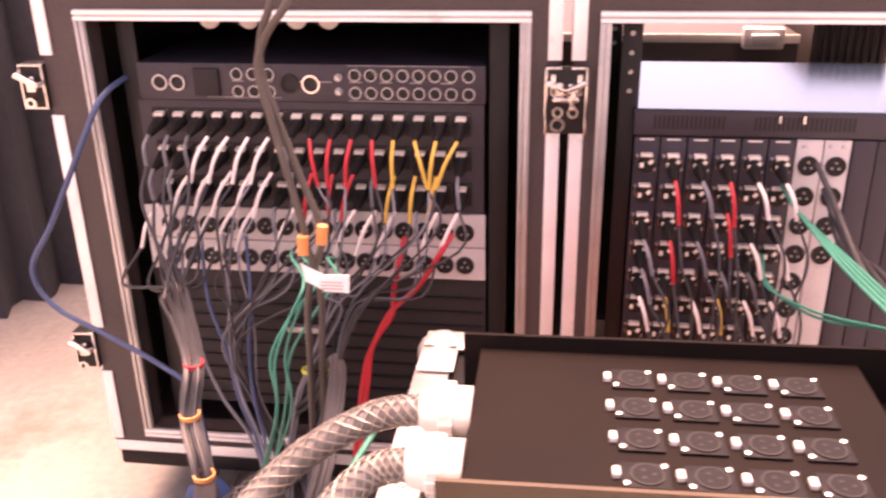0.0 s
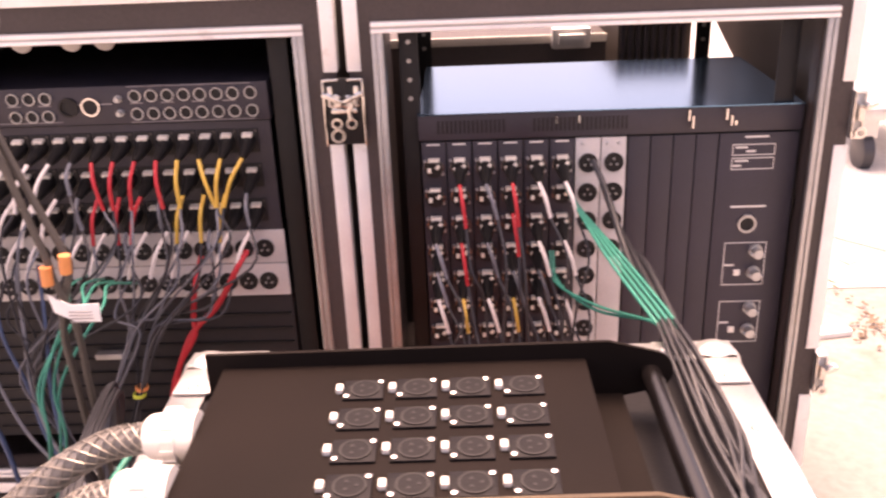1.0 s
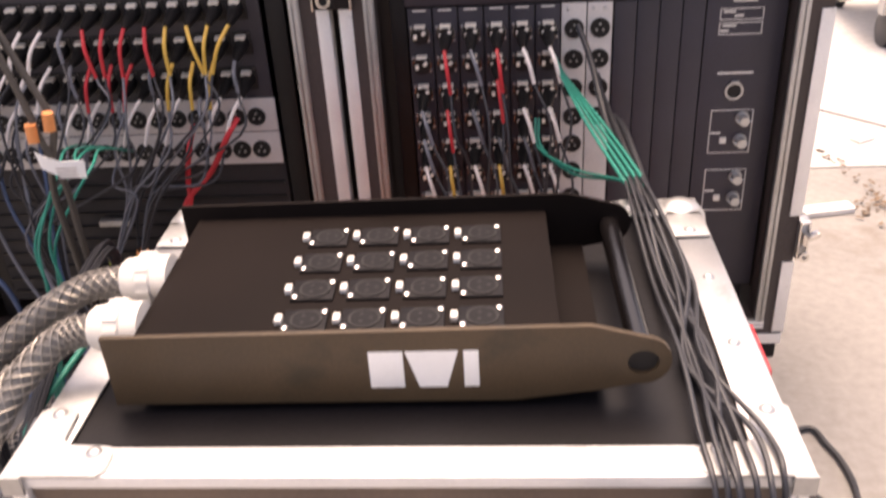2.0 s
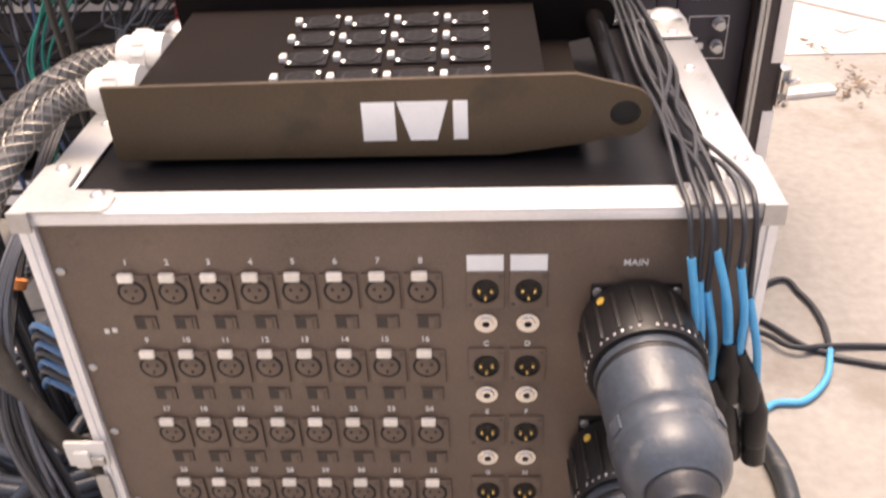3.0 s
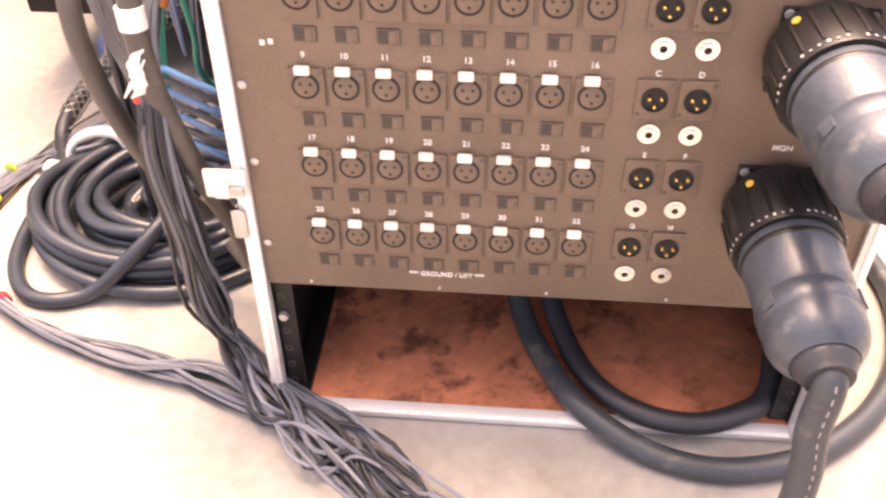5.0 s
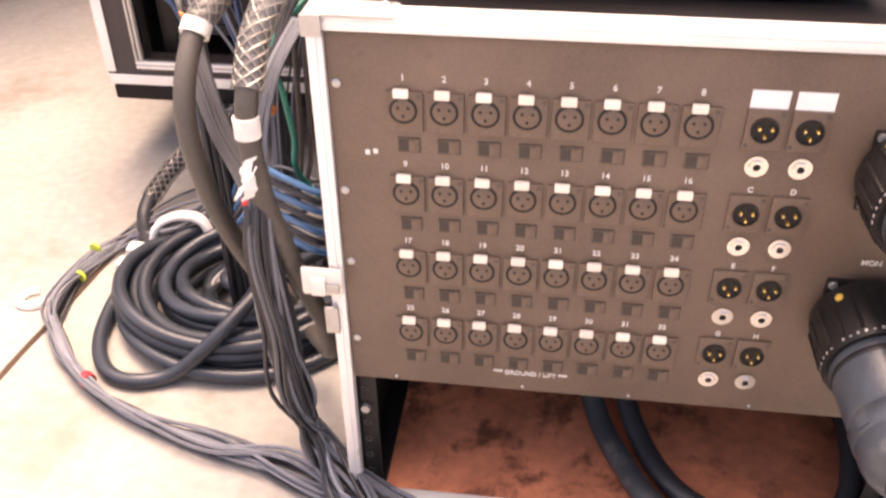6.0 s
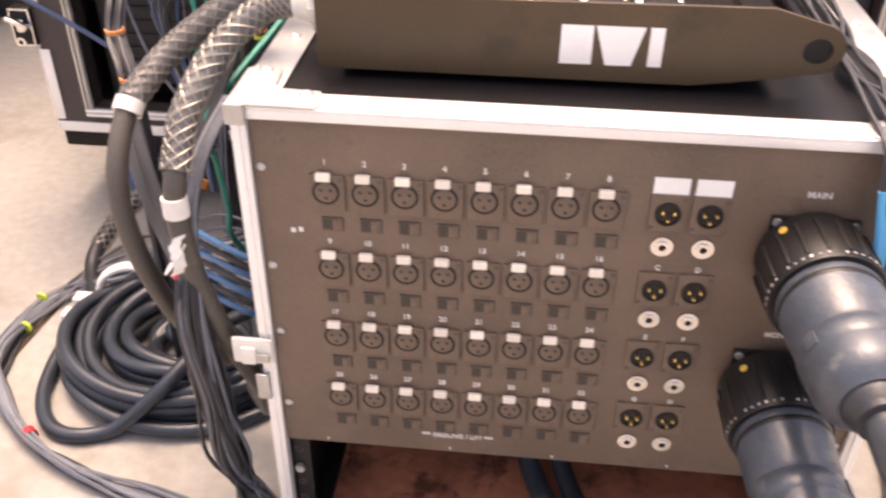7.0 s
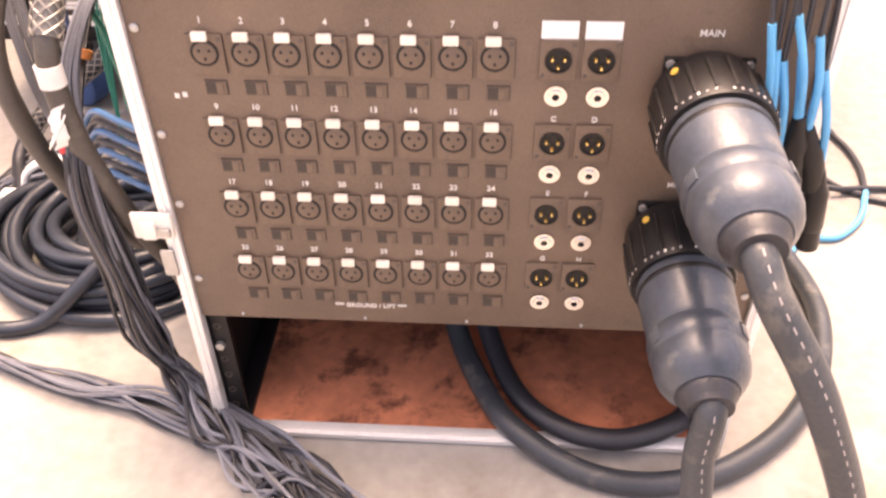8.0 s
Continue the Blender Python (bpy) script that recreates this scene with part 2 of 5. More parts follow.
# ---- ground ----
bm = bmesh.new()
bmesh.ops.create_grid(bm, x_segments=24, y_segments=24, size=60)
ground = tagged(solo("ground", bm, CONCRETE, "pale worn concrete slab floor with stains", "ground", kind="structure"), kind="structure")
joint = solo("joint", tube([(-0.72, -0.6, 0.0), (-0.70, -0.05, 0.0), (-0.69, 0.13, 0.0), (-0.675, 0.25, 0.0), (-0.66, 0.4, -0.001)], 0.004, 5), RUST, "dirty joint in the concrete slab", "trim", kind="structure")


# added slab whose pale colour stands in for sunlit ground
pale = solo("pavement", boxes((0.44, 7.0, 1.46, 9.0, -0.05, 0.004), bevel=0.003), SUNLITSLAB, "concrete slab beyond the grey floor, paled for the sunlight on it", "pavement", kind="structure")


# ---- front rack case ----
case = thing("rack_case", "black laminate rack case with aluminium edges, standing on concrete", "flight case")
W, D, H = 0.2505, 0.357, 0.4965
part("top_panel", boxes((-W + 0.004, W - 0.004, 0.004, D - 0.004, H - 0.012, H - 0.003)), LAMINATE, case)
part("bottom_panel", boxes((-W + 0.012, W - 0.012, 0.006, D - 0.010, 0.004, 0.012)), WOOD, case, "bare red-brown plywood floor of the case")
part("floor_strip", boxes((-W + 0.0125, -0.218, 0.008, D - 0.012, 0.0125, 0.020), bevel=0.001), LAMINATE, case, "black strip along the case floor")
for sx in (-1, 1):
    xs = sorted((sx * (W - 0.004), sx * (W - 0.012)))
    part("side_panel", boxes((xs[0], xs[1], 0.006, D - 0.004, 0.004, H - 0.012)), LAMINATE, case)
part("back_panel", boxes((-W + 0.012, W - 0.012, D - 0.010, D - 0.004, 0.012, H - 0.012)), WOOD, case)


def angle_x(x0, x1, y, z, w, sy, sz, t=0.0022):
    """Aluminium angle along x with its outer corner at (y, z)."""
    ys, zs = sorted((y, y + sy * w)), sorted((z, z + sz * w))
    return boxes((x0, x1, ys[0], ys[1], min(z, z + sz * t), max(z, z + sz * t)), (x0, x1, min(y, y + sy * t), max(y, y + sy * t), min(z + sz * t, zs[0] if sz < 0 else z + sz * t), max(z + sz * t, zs[1] if sz > 0 else z + sz * t)), bevel=0.0006)


def angle_y(y0, y1, x, z, w, sx, sz, t=0.0022):
    return boxes((min(x, x + sx * w), max(x, x + sx * w), y0, y1, min(z, z + sz * t), max(z, z + sz * t)), (min(x, x + sx * t), max(x, x + sx * t), y0, y1, min(z + sz * t, z + sz * w), max(z + sz * t, z + sz * w)), bevel=0.0006)


part("top_edge_front", boxes((-W + 0.002, W - 0.002, -0.006, 0.021, H - 0.001, H + 0.001), (-W + 0.002, W - 0.002, -0.006, -0.0038, H - 0.0085, H - 0.001), bevel=0.0006), ALU, case, "wide bright aluminium front edge")
# back and side edges use the copy greyed for dark reflections
part("top_edge_back", angle_x(-W + 0.02, W - 0.02, D, H + 0.001, 0.030, -1, -1), ALUSHADED, case)
for sx in (-1, 1):
    part("top_edge_side", angle_y(0.021, D - 0.02, sx * W, H, 0.030, -sx, -1), ALUSHADED, case, "aluminium side edge, greyed for the dark cases it reflects")
    # two-groove front upright
    a, b = sorted((sx * W, sx * (W - 0.0115)))
    up = boxes((a, b, -0.0055, 0.006, 0.0, H - 0.0095), bevel=0.0008)
    g = sx * (W - 0.006)
    box(up, g - 0.0012, g + 0.0012, -0.0075, -0.005, 0.0, H - 0.0095, bevel=0.0005)
    part("front_upright", up, ALU, case, "double-ribbed aluminium front edge")
    part("back_upright", boxes((min(sx * W, sx * (W - 0.025)), max(sx * W, sx * (W - 0.025)), D - 0.0022, D, 0.0, H - 0.03)), ALU, case)
part("bottom_rail", boxes((-W + 0.0118, W - 0.0118, -0.006, 0.006, 0.001, 0.012), (-W + 0.0118, W - 0.0118, -0.0085, -0.0055, 0.007, 0.011), bevel=0.0008), ALU, case, "scuffed bright aluminium bottom edge")
# corner plates with rivets
for sx in (-1, 1):
    bm = bmesh.new()
    pts = [(0, 0), (0.062, 0), (0.066, 0.006), (0.066, 0.020), (0.062, 0.027), (0.034, 0.029), (0.028, 0.034), (0.026, 0.062), (0.020, 0.066), (0.005, 0.066), (0, 0.062)]
    lo = [bm.verts.new((sx * (W + 0.0012 - u), -0.0075 + v, H + 0.0015)) for u, v in pts]
    hi = [bm.verts.new((sx * (W + 0.0012 - u), -0.0075 + v, H + 0.0035)) for u, v in pts]
    bm.faces.new(lo)
    bm.faces.new(hi)
    for i in range(len(pts)):
        j = (i + 1) % len(pts)
        bm.faces.new((lo[i], lo[j], hi[j], hi[i]))
    box(bm, *sorted((sx * (W + 0.002), sx * (W - 0.012))), -0.0095, -0.0075, H - 0.012, H + 0.0034)
    corner = part("corner_plate", bm, STEEL, case, "zinc corner plate")
    for u, v in ((0.052, 0.014), (0.013, 0.052)):
        put("rivet", finish(lathe([(0, 0.0055), (0.0015, 0.0045), (0.0025, 0.002)], "z", 12), "rivet", STEEL), corner, (sx * (W - u), v, H + 0.0034))
    # rounded ball corner at the back
    bm = bmesh.new()
    bmesh.ops.create_uvsphere(bm, u_segments=20, v_segments=12, radius=0.0245)
    for v in bm.verts:
        v.co = Vector((sx * (W - 0.018), D - 0.016, H - 0.012)) + Vector((v.co.x, v.co.y, v.co.z * 0.85))
    for (u0, u1, v0, v1) in ((0.004, 0.075, 0.004, 0.036), (0.004, 0.036, 0.03, 0.075)):
        x0, x1 = sorted((sx * (W + 0.002 - u0), sx * (W + 0.002 - u1)))
        box(bm, x0, x1, D + 0.002 - v1, D + 0.002 - v0, H + 0.0012, H + 0.0035, bevel=0.0008)
    ball = part("ball_corner", bm, STEEL, case, "dull zinc ball corner")
    for u, v in ((0.064, 0.018), (0.018, 0.064)):
        put("rivet", finish(lathe([(0, 0.0055), (0.0015, 0.0045), (0.0025, 0.002)], "z", 12), "rivet", STEEL), ball, (sx * (W - u), D - v, H + 0.0034))
    for yy in (0.13, 0.22):
        put("rivet", finish(lathe([(0, 0.005), (0.0015, 0.004), (0.0025, 0.002)], "z", 12), "rivet", STEEL), case, (sx * (W - 0.016), yy, H))
# punched rack rail inside the opening
for sx in (-1, 1):
    x0, x1 = sorted((sx * 0.2380, sx * 0.222))
    rail = part("rack_rail", boxes((x0, x1, 0.010, 0.013, 0.014, 0.47), (x0 if sx < 0 else x1 - 0.002, x0 + 0.002 if sx < 0 else x1, 0.013, 0.05, 0.014, 0.47)), BLACKPL, case)
    for k in range(6):
        put("hole", finish(ring(0.0036, 0.0028, 0.0006, 12), "hole", SOCKETFACE), rail, (sx * 0.2325, 0.010, 0.03 + k * 0.0222))
part("rail_bolt", lathe([(0, 0.005), (0.004, 0.0045)], "-y", 6, (-0.2325, 0.009, 0.118)), STEEL, case)
# catch plates on the left edge
catch = part("catch_plate", boxes((-W - 0.022, -W + 0.012, -0.0125, -0.008, 0.264, 0.290), (-W - 0.014, -W - 0.001, -0.017, -0.0125, 0.266, 0.284), bevel=0.0025), WHITEPL, case, "worn whitish steel catch on the front edge")
put("hook", finish(boxes((-W - 0.001, -W + 0.010, -0.016, -0.0125, 0.269, 0.277), bevel=0.001), "hook", STEEL), catch)
part("catch_plate", boxes((-W - 0.006, -W + 0.006, -0.011, -0.008, 0.222, 0.250), bevel=0.002), STEEL, case)

# ---- patch panel ----
panel = thing("patch_panel", "dark powder-coated patch panel with numbered sockets in the rack case", "patch panel")
part("plate", boxes((-0.2383, 0.2383, -0.001, 0.002, 0.166, 0.4855), bevel=0.0006), PANEL, panel)
for z in (0.448, 0.360, 0.293, 0.212):
    for sx in (-1, 1):
        disc_screw(panel, (sx * 0.2325, -0.001, z), 0.0034)
for x in (-0.2, -0.09, 0.0, 0.1):
    disc_screw(panel, (x, -0.001, 0.171), 0.0015)

# female socket with steel push tab
flange = boxes((-0.013, 0.013, -0.0022, 0.0, -0.0155, 0.0155), bevel=0.0007)
ME_FLANGE = finish(flange, "flange", PANEL)
# raised ring, black in place of the groove's own shade
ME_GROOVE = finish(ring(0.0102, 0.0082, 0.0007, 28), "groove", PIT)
face = lathe([(0, 0.0083), (0.0008, 0.0083), (0.0012, 0.0077)], "-y", 24)
ME_FACE = finish(face, "socket_face", PANEL)
ME_TAB = finish(boxes((-0.0055, 0.0055, -0.0042, 0.0, -0.0033, 0.0033), bevel=0.0012), "push_tab", LATCHTAB)
# flat black disc painted as the dark inside of a contact hole
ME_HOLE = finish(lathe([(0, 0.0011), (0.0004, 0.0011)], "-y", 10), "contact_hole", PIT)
ME_SCREW = finish(lathe([(0, 0.0016), (0.0006, 0.0015)], "-y", 8), "socket_screw", SOCKETFACE)
SW_A = finish(boxes((-0.0081, 0.0087, -0.0006, 0.0, -0.0060, 0.0060)), "ground_switch", SWITCHDARK)
SW_P = finish(boxes((-0.0080, 0.0080, -0.0011, 0.0, -0.0054, 0.0054), bevel=0.0004), "bezel", PANEL)
SW_B = finish(boxes((-0.0072, 0.0004, -0.0012, 0.0, -0.0046, 0.0046)), "slot", SWITCHDARK)
SW_C = finish(boxes((0.0004, 0.0056, -0.0014, 0.0, -0.0046, 0.0046), bevel=0.0004), "lever", PANEL)
# black underlay that paints the shadow along the flange's right edge
ME_EDGE_SHADE = finish(boxes((-0.0128, 0.01325, -0.0006, 0.0, -0.0155, 0.0150)), "edge_shade", PIT)
PITCH, X0 = 0.0291, -0.1845
ROWZ = (0.4292, 0.3605, 0.2918, 0.2240)
for r, z in enumerate(ROWZ):
    for c in range(8):
        x = X0 + c * PITCH
        s = put("socket", ME_FLANGE, panel, (x, -0.001, z), "female socket with a pale steel push tab" if r == c == 0 else "")
        put("edge_shade", ME_EDGE_SHADE, s)
        put("groove", ME_GROOVE, s, (-0.0008, -0.0022, 0.0012))
        put("socket_face", ME_FACE, s, (-0.0008, -0.0022, 0.0012))
        put("push_tab", ME_TAB, s, (-0.002, -0.0022, 0.0150))
        for a in (90, 210, 330):
            put("contact_hole", ME_HOLE, s, (-0.0008 + 0.0042 * math.cos(radians(a + 180)), -0.0034, 0.0012 + 0.0042 * math.sin(radians(a + 180))))
        put("screw", ME_SCREW, s, (0.0105, -0.0022, 0.0120))
        w = put("ground_switch", SW_A, panel, (x + 0.002, -0.001, z - 0.0272))
        put("bezel", SW_P, w, (0, -0.0002, 0))
        put("slot", SW_B, w, (0, -0.0006, 0))
        put("lever", SW_C, w, (0, -0.0008, 0))
        lettering(str(r * 8 + c + 1), 0.0064, PRINT, panel, (x - 0.001, -0.0014, z + 0.0252), name="number", bold=0.0001)
ME_MSHELL = finish(ring(0.0094, 0.0084, 0.0016, 24), "shell", BLACKPL)
# well and jack bore are flat discs with the inner shade as colour
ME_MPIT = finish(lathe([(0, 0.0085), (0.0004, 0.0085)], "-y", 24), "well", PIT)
ME_PIN = finish(lathe([(0, 0.0013), (0.004, 0.0013), (0.0048, 0.0007)], "-y", 8), "pin", GOLD)
jack = ring(0.0081, 0.0030, 0.0022, 26)
ME_JACK = finish(jack, "nut", CHROME)
ME_JACKIN = finish(ring(0.0056, 0.0029, 0.0036, 6), "hex_nut", CHROME)
ME_JHOLE = finish(lathe([(0, 0.0032), (0.0006, 0.0032)], "-y", 14), "bore", PIT)
for r, z in enumerate((0.4297, 0.3618, 0.2946, 0.2275)):
    for c in range(2):
        x = 0.0620 + 0.0295 * c
        s = put("output_socket", ME_FLANGE, panel, (x, -0.001, z), "male socket with gold pins" if r == c == 0 else "")
        put("shell", ME_MSHELL, s, (0, -0.0022, 0))
        put("well", ME_MPIT, s, (0, -0.0022, 0))
        for px_, pz in ((-0.0042, 0.0022), (0.0042, 0.0022), (0, -0.0038)):
            put("pin", ME_PIN, s, (px_, -0.0024, pz))
        for sx in (-1, 1):
            put("screw", ME_SCREW, s, (0.0105 * sx, -0.0022, 0.012 * sx))
        j = put("jack", ME_JACK, panel, (x, -0.001, z - 0.0285), "bright nickel jack socket" if r == c == 0 else "")
        put("hex_nut", ME_JACKIN, j)
        put("bore", ME_JHOLE, j, (0, -0.0006, 0))
        if r:
            lettering("ABCDEFGH"[2 * r + c], 0.0060, PRINT, panel, (x, -0.0014, z + 0.0195), name="letter", bold=0.0001)
        else:
            part("paper_label", boxes((x - 0.0125, x + 0.0125, -0.0016, -0.001, z + 0.0155, z + 0.0285)), PAPER, panel, "blank white paper label")
lettering("MAIN", 0.0068, PRINT, panel, (0.1630, -0.0014, 0.4510), name="lettering", bold=0.0001)
lettering("MON", 0.0062, PRINT, panel, (0.1590, -0.0014, 0.3250), name="lettering", bold=0.0001)
lettering("*** GROUND / LIFT ***", 0.0062, PRINT, panel, (-0.084, -0.0014, 0.1860), name="lettering", bold=0.0001)
for x, z in ((-0.213, 0.394), (-0.207, 0.395)):
    part("chip", boxes((x - 0.002, x + 0.0015, -0.0014, -0.001, z - 0.002, z + 0.002)), PRINT, panel)


def multipin(cx, cz, droop, name, label, cable_pts):
    """A square flange socket stays on the panel; the plug is a thing of its own."""
    fl = part("multipin_socket", boxes((cx - 0.031, cx + 0.031, -0.005, -0.001, cz - 0.031, cz + 0.031), bevel=0.0015), BLACKPL, panel, "square black flange of a multipin socket")
    for sx in (-1, 1):
        for sz in (-1, 1):
            put("flange_screw", finish(lathe([(0, 0.0035), (0.002, 0.003)], "-y", 10), "flange_screw", STEEL), fl, (cx + sx * 0.0265, -0.005, cz + sz * 0.0265))
    plug = thing(name, label, "cable plug", (cx, -0.005, cz))
    plug.rotation_euler = (radians(droop), 0, radians(2.5))
    rows = [(0.0, 0.0375), (0.006, 0.0385), (0.050, 0.0395), (0.053, 0.0385)]
    cl = lathe(rows, "-y", 36)
    ribs = []
    for i in range(18):
        a = 2 * math.pi * i / 18
        ribs.append((math.cos(a) * 0.0390, math.sin(a) * 0.0390))
    collar = part("collar", cl, BLACKPL, plug, "ribbed black locking ring")
    rib_me = finish(boxes((-0.0013, 0.0013, -0.046, -0.010, -0.0013, 0.0013), bevel=0.0004), "rib", BLACKPL)
    for c, s in ribs:
        put("rib", rib_me, collar, (c, 0, s))
    for i in range(26):
        a = radians(-10 + 200 * i / 25)
        if i % 7 == 6:
            continue
        c, s = math.cos(a) * 0.0397, math.sin(a) * 0.0397
        me = finish(boxes((-0.0009, 0.0009, -0.0011, 0.0011 if i % 3 else 0.0004, 0, 0.0003)), "mark", PRINTGREY if i % 4 else PRINT)
        put("mark", me, collar, (c, -0.0495, s), "", (0, 90 - math.degrees(a), 0))
    put("dot", finish(lathe([(0, 0.0032), (0.0006, 0.003)], "z", 12), "dot", YELLOW), collar, (-0.0265, -0.012, 0.0290), "yellow alignment dot", (0, -42, 0))
    part("shell", lathe([(0.050, 0.0335), (0.056, 0.0358), (0.060, 0.0350), (0.098, 0.0338), (0.101, 0.0322), (0.104, 0.0335), (0.112, 0.0338), (0.119, 0.0335), (0.122, 0.0336), (0.131, 0.0334), (0.138, 0.0316), (0.144, 0.0282), (0.147, 0.0250), (0.150, 0.0225)], "-y", 36), PLUGGREY, plug, "scuffed grey plug shell")
    part("band", lathe([(0.0595, 0.0350), (0.061, 0.0357), (0.063, 0.0357), (0.0645, 0.0348)], "-y", 36), BLACKPL, plug)
    part("band", lathe([(0.1035, 0.0335), (0.106, 0.0348), (0.117, 0.0347), (0.1195, 0.0334)], "-y", 36), PLUGGREY, plug, "scuffed raised band")
    key_me = finish(boxes((-0.0050, 0.0050, -0.117, -0.106, -0.0008, 0.0008), bevel=0.0006), "key", PLUGGREY)
    for a in (35, 155, 275):
        put("key", key_me, plug, (math.cos(radians(a)) * 0.0350, 0, math.sin(radians(a)) * 0.0350), "", (0, 90 - a, 0))
    part("gland", lathe([(0.146, 0.0205), (0.149, 0.0212), (0.154, 0.0205), (0.158, 0.0175), (0.163, 0.0160)], "-y", 28), RUBBER, plug, "black rubber cable gland")
    m = pose(cx, -0.005, cz, droop, 0, 2.5)
    start = [m @ Vector((0, -0.146, 0)), m @ Vector((0, -0.164, -0.002))]
    pts = start + [Vector(q) for q in cable_pts]
    cab = solo(name.replace("plug", "cable"), tube(pts, 0.0112, 14, 8), THICK, "thick grey multicore cable running from plug to floor", "cable", "thick cables")
    # printed legend along the cable
    path = smooth_path(pts, 24)
    bmk = bmesh.new()
    last = None
    for k in range(24, len(path) - 4):
        q, u, v = frames_along(path[k:k + 3])[0]
        d = (path[k + 1] - path[k - 1]).normalized()
        side = Vector((0, -0.75, 0.65))
        side = (side - d * side.dot(d)).normalized()
        w = d.cross(side)
        c = q + side * 0.01135
        if last is not None and (c - last).length < 0.0085:
            continue
        last = c
        vs = [bmk.verts.new(c + d * a + w * b + side * h) for h in (0, 0.0003) for a, b in ((-0.0022, -0.0005), (0.0022, -0.0005), (0.0022, 0.0005), (-0.0022, 0.0005))]
        for f in ((4, 5, 6, 7), (0, 1, 5, 4), (1, 2, 6, 5), (2, 3, 7, 6), (3, 0, 4, 7)):
            bmk.faces.new([vs[i] for i in f])
    put("legend", finish(bmk, "legend", PRINTGREY), cab)["kind"] = "stuff"
    return plug


multipin(0.1645, 0.4030, 1.0, "main_plug", "large grey multipin plug with black collar in its socket", [(0.181, -0.187, 0.380), (0.203, -0.200, 0.345), (0.222, -0.207, 0.308), (0.254, -0.212, 0.233), (0.283, -0.217, 0.14), (0.303, -0.232, 0.05), (0.325, -0.29, 0.013), (0.365, -0.42, 0.012), (0.445, -0.62, 0.012)])
multipin(0.1620, 0.2790, 6.0, "multi_plug", "grey multipin plug with a black collar below the main plug", [(0.167, -0.174, 0.222), (0.171, -0.179, 0.180), (0.172, -0.182, 0.10), (0.165, -0.195, 0.03), (0.150, -0.26, 0.012), (0.14, -0.45, 0.012)])

# ---- stage box on top of the case ----
YAW = 0.8
sb = thing("stage_box", "flat black steel stage box with handle on the rack case", "stage box", (-0.203, 0.060, 0.4995), YAW)


def end_plate(y, bore=0.0105):
    """Side cheek: straight body that narrows to a rounded nose with a hole."""
    out = [(0.003, 0.0015), (0.277, 0.0), (0.335, 0.0075)]
    cx, cz, r = 0.3615, 0.0305, 0.0185
    for k in range(-7, 8):
        a = radians(k * 90 / 7 - 8)
        out.append((cx + r * math.cos(a), cz + r * math.sin(a)))
    out += [(0.327, 0.0590), (0.003, 0.0570)]
    hole = [(cx + bore * math.cos(2 * math.pi * k / 20), cz - 0.001 + bore * 0.9 * math.sin(2 * math.pi * k / 20)) for k in range(20)]
    bm = bmesh.new()
    geo = []
    for loop in (out, hole):
        vs = [bm.verts.new((u, y, w)) for u, w in loop]
        geo += [bm.edges.new((vs[i], vs[(i + 1) % len(vs)])) for i in range(len(vs))]
    f = bmesh.ops.triangle_fill(bm, edges=geo, use_beauty=True)
    fs = [g for g in f["geom"] if isinstance(g, bmesh.types.BMFace)]
    ex = bmesh.ops.extrude_face_region(bm, geom=fs)
    bmesh.ops.translate(bm, vec=(0, 0.0035, 0), verts=[g for g in ex["geom"] if isinstance(g, bmesh.types.BMVert)])
    return bm


# front cheek carries reflected light in its colour; back cheek keeps the plain paint
part("front_cheek", end_plate(0.0), CHEEKLIT, sb, "black front cheek, browned for reflected light, with white marks on it")
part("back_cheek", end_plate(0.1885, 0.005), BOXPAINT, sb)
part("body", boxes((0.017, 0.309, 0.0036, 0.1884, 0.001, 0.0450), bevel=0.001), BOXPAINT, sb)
part("floor_plate", boxes((0.309, 0.340, 0.0036, 0.1884, 0.0085, 0.0110)), BOXPAINT, sb)
bar = part("handle_bar", tube([(0.3615, 0.0037, 0.0300), (0.3615, 0.1880, 0.0300)], 0.0085, 18), TUBEBLACK, sb, "round black handle tube")
# black disc paints the dark inside of the tube end
put("bore", finish(lathe([(0, 0.0104), (0.0004, 0.0104)], "-y", 18), "bore", PIT), bar, (0.3615, 0.0036, 0.0300))
for x, y in ((0.03, 0.02), (0.29, 0.02), (0.03, 0.16), (0.29, 0.16)):
    part("foot", lathe([(-0.003, 0.010), (0.002, 0.010)], "z", 12, (x, y, 0)), RUBBER, sb)
# brand mark as three plain white shapes
part("brand_mark", boxes((0.181, 0.2040, -0.0008, 0.0002, 0.013, 0.042), bevel=0.0002), PAPER, sb, "plain white printed block")
bm = bmesh.new()
v = [bm.verts.new((q, yy, zz)) for yy in (-0.0008, 0.0002) for q, zz in ((0.2055, 0.042), (0.2405, 0.042), (0.2325, 0.013), (0.2140, 0.013))]
for f in ((0, 1, 2, 3), (4, 5, 6, 7), (0, 1, 5, 4), (2, 3, 7, 6), (0, 3, 7, 4), (1, 2, 6, 5)):
    bm.faces.new([v[i] for i in f])
part("brand_mark", bm, PAPER, sb, "plain white printed block")
part("brand_mark", boxes((0.2440, 0.2540, -0.0008, 0.0002, 0.013, 0.042), bevel=0.0002), PAPER, sb, "plain white printed bar")
# sixteen sockets on the lid, tabs towards the left
T_FL = finish(boxes((-0.0155, 0.0155, -0.013, 0.013, 0, 0.0022), bevel=0.0007), "lid_socket", LIDBLACK)
T_GR = finish(ring(0.0113, 0.0099, 0.0010, 24, axis="z"), "rim", PIT)
T_FA = finish(lathe([(0, 0.0100), (0.0008, 0.0098)], "z", 20), "socket_face", LIDBLACK)
